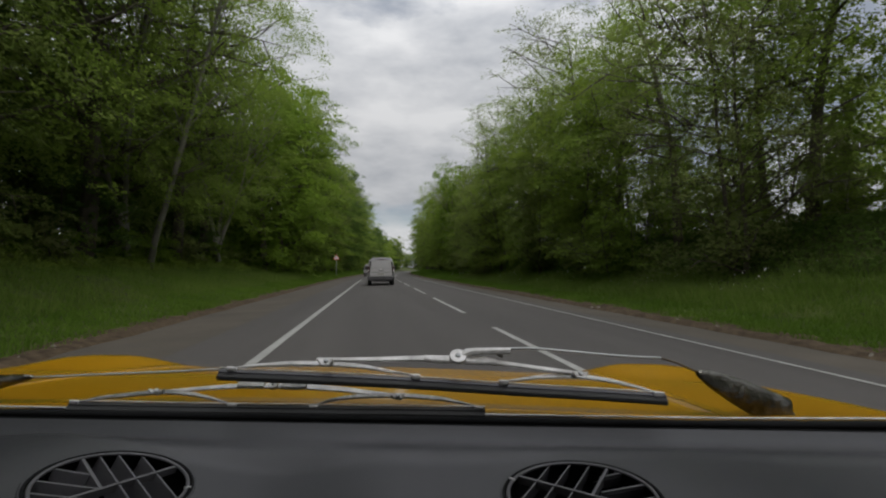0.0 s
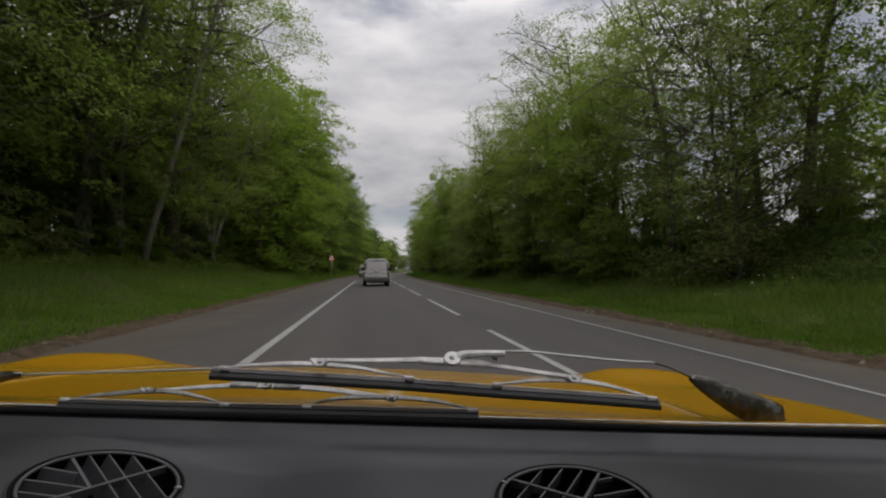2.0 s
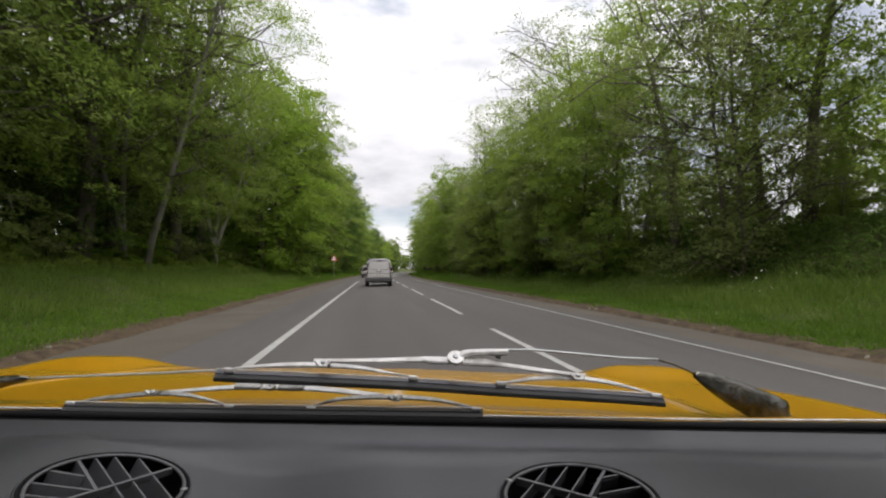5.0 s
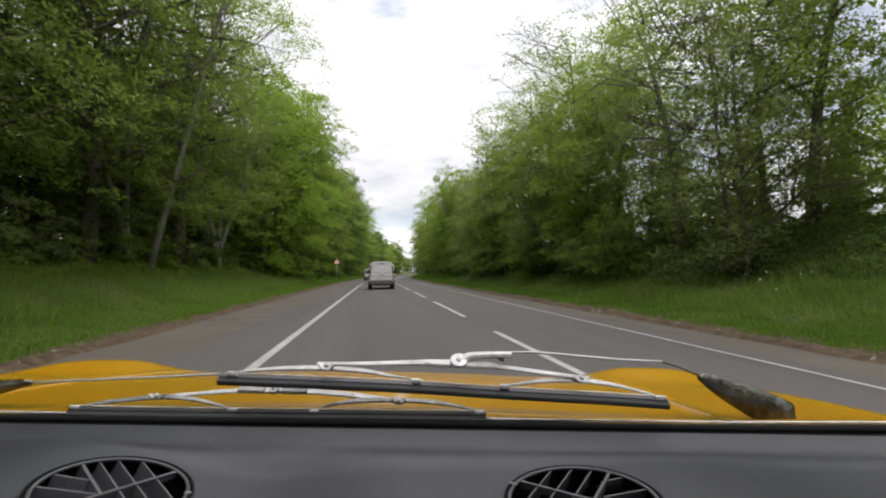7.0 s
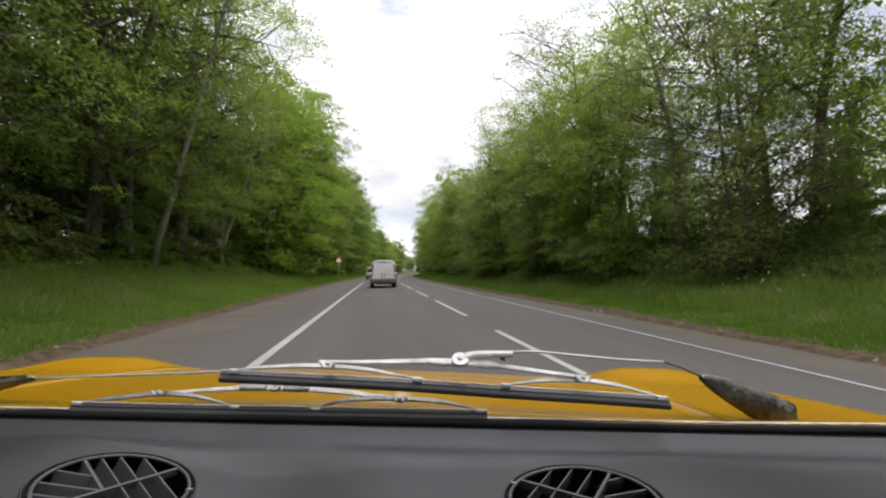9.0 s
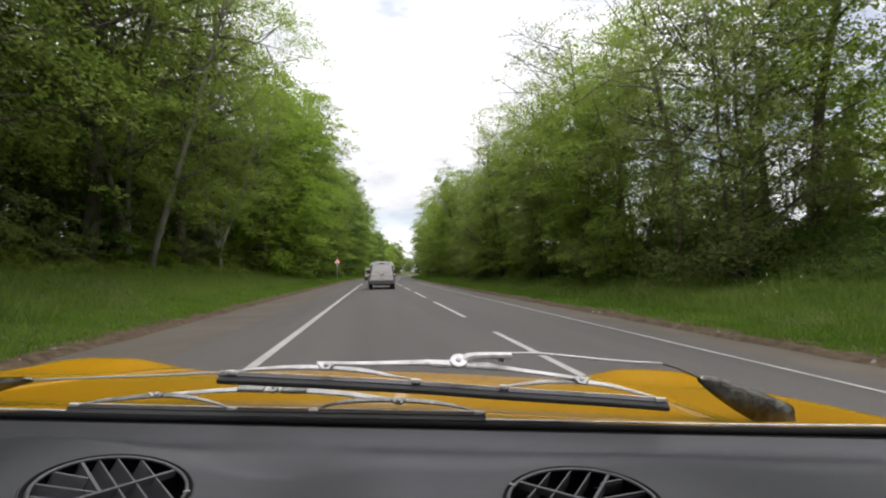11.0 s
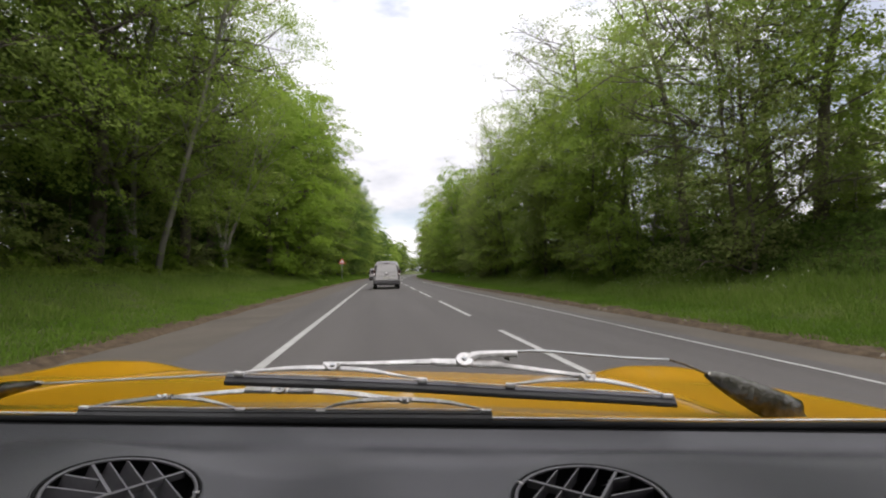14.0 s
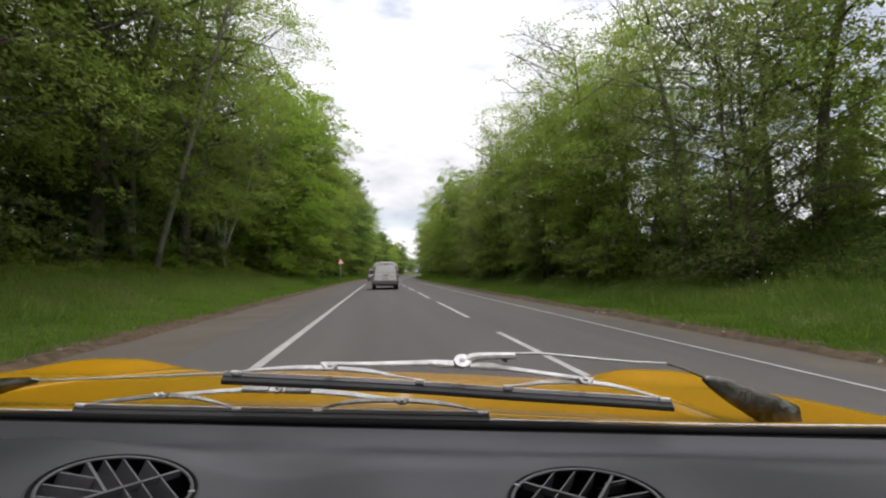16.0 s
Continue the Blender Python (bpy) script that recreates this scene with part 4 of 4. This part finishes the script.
part("arm_bracket", plate("bracket", [(0.1640, 0.505, 1.0040), (0.1700, 0.505, 1.0065), (0.1748, 0.505, 1.0090), (0.1822, 0.505, 1.0108), (0.2019, 0.505, 1.0118), (0.2236, 0.505, 1.0122)], [0.0070, 0.0110, 0.0105, 0.0082, 0.0076, 0.0072], M_STEEL, 0.0024), None, w, "folded steel arm bracket")
part("bracket_lug", plate("lug", [(0.2090, 0.504, 1.0085), (0.2150, 0.504, 1.0065)], [0.0060, 0.0050], M_DULL, 0.0012), None, w)
part("arm_wire", tube("wire", [(0.3889, 0.508, 1.0060), (0.4113, 0.518, 0.9995), (0.4431, 0.530, 0.9863)], [(0.0014, 0.0012)] * 3, M_RUST, 6), None, w, "thin brown wire end")
part("arm_root", tube("root", smooth_line([(0.4412, 0.530, 0.9862), (0.4595, 0.534, 0.9784), (0.4872, 0.539, 0.9655), (0.5192, 0.546, 0.9510), (0.5425, 0.551, 0.9412), (0.5600, 0.554, 0.9350)], 3),
                      [(0.0020 + 0.0065 * (i / 15) ** 0.8, 0.0025 + 0.0165 * math.sin(math.pi * min(1.0, (i / 15) * 0.62 + 0.02))) for i in range(16)], M_DULL, 12), None, w, "tapered tarnished chrome arm root with mottled reflections painted in")
part("spindle", tube("spindle", [(0.560, 0.556, 0.917), (0.560, 0.556, 0.928), (0.560, 0.553, 0.9365), (0.560, 0.552, 0.9385)], [0.013, 0.012, 0.009, 0.005], M_DULL, 18), None, w, "chrome wiper spindle")

w = wiper("tarnished windscreen wiper with a black rubber blade",
          [(-0.2571, 0.508, 0.9440), (-0.1475, 0.508, 0.9438), (-0.0244, 0.508, 0.9440), (0.0986, 0.508, 0.9446), (0.1969, 0.508, 0.9449)], 0.0100,
          [(-0.0797, 0.510, 0.9469), (0.0094, 0.510, 0.9464), (0.1897, 0.510, 0.9480), (-0.2520, 0.510, 0.9475)],
          [([(-0.2562, 0.516, 0.9446), (-0.2340, 0.516, 0.9499), (-0.2061, 0.516, 0.9536), (-0.1637, 0.516, 0.9582), (-0.1311, 0.516, 0.9568), (-0.1058, 0.516, 0.9520), (-0.0824, 0.516, 0.9457)], M_TARNISH),
           ([(0.0058, 0.516, 0.9451), (0.0287, 0.516, 0.9530), (0.0598, 0.516, 0.9573), (0.0992, 0.516, 0.9585), (0.1412, 0.516, 0.9566), (0.1694, 0.516, 0.9522), (0.1952, 0.516, 0.9466)], M_TARNISH)],
          [(-0.1660, 0.516, 0.9570), (0.1010, 0.516, 0.9560)],
          ([(-0.1768, 0.524, 0.9532), (-0.1325, 0.524, 0.9581), (-0.0818, 0.524, 0.9625), (-0.0392, 0.524, 0.9632), (-0.0023, 0.524, 0.9630), (0.0455, 0.524, 0.9600), (0.1042, 0.524, 0.9531)], (0.0048, 0.0048, 0.0064, 0.0072, 0.0072, 0.0068, 0.0060)),
          [([(-0.0789, 0.523, 0.9630), (-0.0640, 0.523, 0.9630), (-0.0496, 0.523, 0.9630)], (0.0078, 0.0084, 0.0080), M_TARNISH), ([(-0.0300, 0.523, 0.9630), (-0.0120, 0.523, 0.9625), (-0.0020, 0.523, 0.9625)], (0.0084, 0.0084, 0.0060), M_TARNISH)],
          ((-0.0385, 0.522, 0.9620), 0.0056, M_TARNISH),
          [(-0.3297, 0.545, 0.9644), (-0.2344, 0.541, 0.9709), (-0.1671, 0.538, 0.9752), (-0.1074, 0.536, 0.9792), (-0.0910, 0.532, 0.9759), (-0.0772, 0.528, 0.9657)], 0.0060, M_RUBBER)
part("arm_root", tube("root", [(-0.3298, 0.545, 0.9647), (-0.3450, 0.547, 0.9625), (-0.3739, 0.550, 0.9570), (-0.4100, 0.553, 0.9480), (-0.4200, 0.553, 0.9440)], [(0.002, 0.0022), (0.003, 0.0050), (0.006, 0.0085), (0.009, 0.0115), (0.007, 0.007)], M_DULL, 10), None, w, "tapered tarnished chrome arm root with mottled reflections painted in")
part("spindle", tube("spindle", [(-0.42, 0.553, 0.924), (-0.42, 0.553, 0.944), (-0.42, 0.551, 0.950)], [0.014, 0.012, 0.007], M_DULL, 16), None, w, "chrome wiper spindle")


# ---- vans ahead in the lane ----
def van_shell(w, h, l):
    """A rounded, tapering van body lofted from the tail to the nose."""
    verts, faces, n = [], [], 20
    stations = [(0.0, 0.93, 0.93), (0.04, 0.985, 0.97), (0.15, 1.0, 1.0), (1.4, 1.0, 1.01), (l - 1.6, 1.0, 1.0), (l - 0.95, 0.97, 0.78), (l - 0.25, 0.93, 0.56), (l, 0.80, 0.42)]
    for y, kw, kh in stations:
        for i in range(n):
            a = math.tau * i / n
            cx, cz = math.cos(a), math.sin(a)
            e = 0.32
            x = math.copysign(abs(cx) ** e, cx) * w / 2 * kw
            z = math.copysign(abs(cz) ** e, cz)
            zz = 0.30 + (z + 1) / 2 * (h * kh - 0.30)
            x *= 1 - 0.17 * max(0, (zz - 0.95) / (h - 0.95)) ** 1.4
            verts.append((x, y, zz))
    for j in range(len(stations) - 1):
        for i in range(n):
            q = (i + 1) % n
            faces.append((j * n + i, j * n + q, (j + 1) * n + q, (j + 1) * n + i))
    faces += [tuple(range(n)), tuple((len(stations) - 1) * n + i for i in reversed(range(n)))]
    return mesh_of("body", verts, faces, M_WHITE, True)


def tapered(bm):
    for v in bm.verts:
        v.co.x *= 1 - 0.17 * max(0.0, (v.co.z - 0.95) / 1.0) ** 1.4
    return bm


def van(x, y, label):
    v = thing("van", (x + bend(y), y, road_z(x)), label, "van", "vans on the road")
    W, H, L = 1.90, 1.95, 4.9
    part("body", van_shell(W, H, L), None, v)
    part("tailgate", tapered(box(-0.79, 0.79, -0.030, 0.05, 0.64, 1.82, 0.035)), M_WHITE, v, "white tailgate")
    part("rear_window", tapered(box(-0.68, 0.68, -0.040, 0.02, 1.19, 1.70, 0.03)), M_DOORPANEL, v, "blanked white rear window panel")
    part("window_rubber", tapered(box(-0.70, 0.70, -0.034, 0.02, 1.170, 1.722, 0.03)), M_GREYPLASTIC, v, "thin grey rubber round the rear panel")
    part("door_gap", box(-0.74, 0.74, -0.033, 0.0, 0.905, 0.925), M_RUBBER, v)
    part("handle", box(-0.17, 0.17, -0.060, 0.0, 1.015, 1.075, 0.018), M_GREYPLASTIC, v, "dark grey tailgate handle")
    part("badge", tube("badge", [(0, -0.03, 1.12), (0, -0.045, 1.12)], [0.055, 0.05], M_CHROME, 14), None, v, "small round chrome badge")
    plate_ = part("number_plate", box(-0.27, 0.27, -0.052, -0.02, 0.745, 0.865, 0.006), M_PLATE, v, "pale number plate with blank bars")
    for k in range(6):
        part("plate_bar", box(-0.21 + 0.075 * k, -0.165 + 0.075 * k, -0.055, -0.050, 0.775, 0.835), M_SIGNBLACK, plate_)
    part("bumper", box(-0.94, 0.94, -0.13, 0.25, 0.36, 0.62, 0.06), M_VANBUMPER, v, "dark grey plastic bumper")
    part("bumper_step", box(-0.60, 0.60, -0.150, 0.0, 0.56, 0.61, 0.015), M_GREYPLASTIC, v)
    part("underside", box(-0.55, 0.55, 0.15, 4.6, 0.26, 0.36, 0.02), M_RUBBER, v)
    part("roof_lip", box(-0.64, 0.64, -0.07, 0.2, 1.845, 1.915, 0.025), M_WHITE, v, "white roof lip")
    part("high_brake_lamp", box(-0.15, 0.15, -0.076, -0.02, 1.80, 1.83, 0.006), M_LAMP, v)
    for s in (-1, 1):
        lamp = part("tail_lamp", box(s * 0.860 - 0.055, s * 0.860 + 0.055, -0.035, 0.12, 0.92, 1.34, 0.03), M_LAMP, v, "dark red tail lamp")
        # white patch that paints the bright spot seen on the lamp
        part("lamp_glint", box(s * 0.865 - 0.040, s * 0.865 + 0.040, -0.042, 0.0, 1.00, 1.09, 0.012), M_SIGNWHITE, lamp, "white patch for the glint on the lamp")
        part("mirror", box(s * 1.06 - 0.11, s * 1.06 + 0.11, 3.45, 3.57, 1.08, 1.36, 0.03), M_RUBBER, v, "black door mirror")
        part("side_window", box(s * 0.915 - 0.012, s * 0.915 + 0.012, 2.7, 3.6, 1.12, 1.6, 0.01), M_VANGLASS, v)
        for yy in (0.75, 3.95):
            wh = part("wheel", tube("tyre", [(s * 0.68, yy, 0.33), (s * 0.71, yy, 0.33), (s * 0.90, yy, 0.33), (s * 0.93, yy, 0.33)], [0.29, 0.33, 0.33, 0.29], M_RUBBER, 24), None, v, "black tyre")
            part("hubcap", tube("hub", [(s * 0.93, yy, 0.33), (s * 0.94, yy, 0.33)], [0.2, 0.17], M_STEEL, 16), None, wh)
    return v


van(0.42, 32.5, "white panel van with a dark grey bumper on the road")
van(-1.3, 74, "white box-shaped van far ahead in the lane")


# ---- signs and fences ----
def warning_sign(u, y):
    s = thing("warning_sign", (u + bend(y), y, ground_z(u, y)), "red-edged triangular junction warning sign on a grey post", "road sign")
    part("post", tube("post", [(0, 0, -0.3), (0, 0, 3.35)], [0.038, 0.038], M_GALV, 12), None, s, "grey galvanised post")
    for name, r, d, m in (("red_border", 0.52, -0.045, M_SIGNRED), ("white_face", 0.36, -0.052, M_SIGNWHITE)):
        bm = bmesh.new()
        vs = [bm.verts.new((r * math.sin(a), d, 2.75 + r * math.cos(a))) for a in (0, math.tau / 3, 2 * math.tau / 3)]
        bm.faces.new(vs)
        ext = bmesh.ops.extrude_face_region(bm, geom=list(bm.faces))
        bmesh.ops.translate(bm, verts=[e for e in ext["geom"] if isinstance(e, bmesh.types.BMVert)], vec=(0, 0.006, 0))
        bmesh.ops.recalc_face_normals(bm, faces=bm.faces)
        part(name, bm, m, s)
    part("symbol", box(-0.05, 0.04, -0.058, -0.050, 2.60, 2.92), M_SIGNBLACK, s, "black junction symbol")
    part("symbol_arm", box(0.04, 0.13, -0.058, -0.050, 2.66, 2.70), M_SIGNBLACK, s)
    return s


warning_sign(-5.9, 68.5)
b = thing("blue_sign", (-6.8 + bend(150), 150, ground_z(-6.8, 150)), "blue rectangular road sign with white bars on two posts", "road sign")
part("panel", box(-0.75, 0.75, -0.02, 0.0, 0.9, 1.9, 0.008), M_SIGNBLUE, b, "blue sign panel")
for z in (1.62, 1.42, 1.15):
    part("lettering_bar", box(-0.55, 0.45, -0.026, -0.018, z, z + 0.09), M_SIGNWHITE, b)
for s in (-0.5, 0.5):
    part("post", tube("post", [(s, 0.03, -0.3), (s, 0.03, 1.85)], [0.035, 0.035], M_GALV, 10), None, b)

# wire fence with slim posts along the top of the bank
fence = thing("wire_fence", (0, 0, 0), "slim post and wire fence along the top of the bank", "fence")
for i in range(34):
    y = 4 + 2.4 * i
    u = 16.2
    x, z = u + bend(y), ground_z(u, y)
    part("post", tube("post", [(x, y, z - 0.3), (x, y, z + 1.45)], [0.045, 0.04], M_WOOD, 6), None, fence)
for h in (0.4, 0.8, 1.2, 1.4):
    pts = [(16.2 + bend(y) - 0.05, y, ground_z(16.2, y) + h) for y in [4 + 2.4 * i for i in range(34)]]
    part("wire", tube("wire", pts, [0.006] * len(pts), M_GALV, 4), None, fence)


def rail_fence(u, y0, y1, label):
    f = thing("rail_fence", (u + bend(y0), y0, ground_z(u, y0)), label, "fence", "rail fences at the gateway")
    n = int((y1 - y0) / 1.8)
    for i in range(n + 1):
        part("post", box(-0.06, 0.06, i * 1.8 - 0.06, i * 1.8 + 0.06, -0.4, 1.15, 0.01), M_WOOD, f)
    for h in (0.35, 0.68, 1.0):
        part("rail", box(-0.085, -0.06, -0.1, n * 1.8 + 0.1, h, h + 0.10, 0.006), M_WOOD, f)
    return f


rail_fence(9.2, -76, -66, "weathered timber post and rail fence at a gateway")
rail_fence(-8.2, -78, -70, "weathered timber post and rail fence at a gateway")
fp = thing("finger_post", (7.9 + bend(-60), -60, ground_z(7.9, -60)), "slim white footpath post on the verge", "sign post")
part("post", tube("post", [(0, 0, -0.3), (0, 0, 2.3)], [0.04, 0.04], M_SIGNWHITE, 10), None, fp)
part("finger", box(-0.45, 0.02, -0.02, 0.02, 2.05, 2.2, 0.01), M_SIGNWHITE, fp)
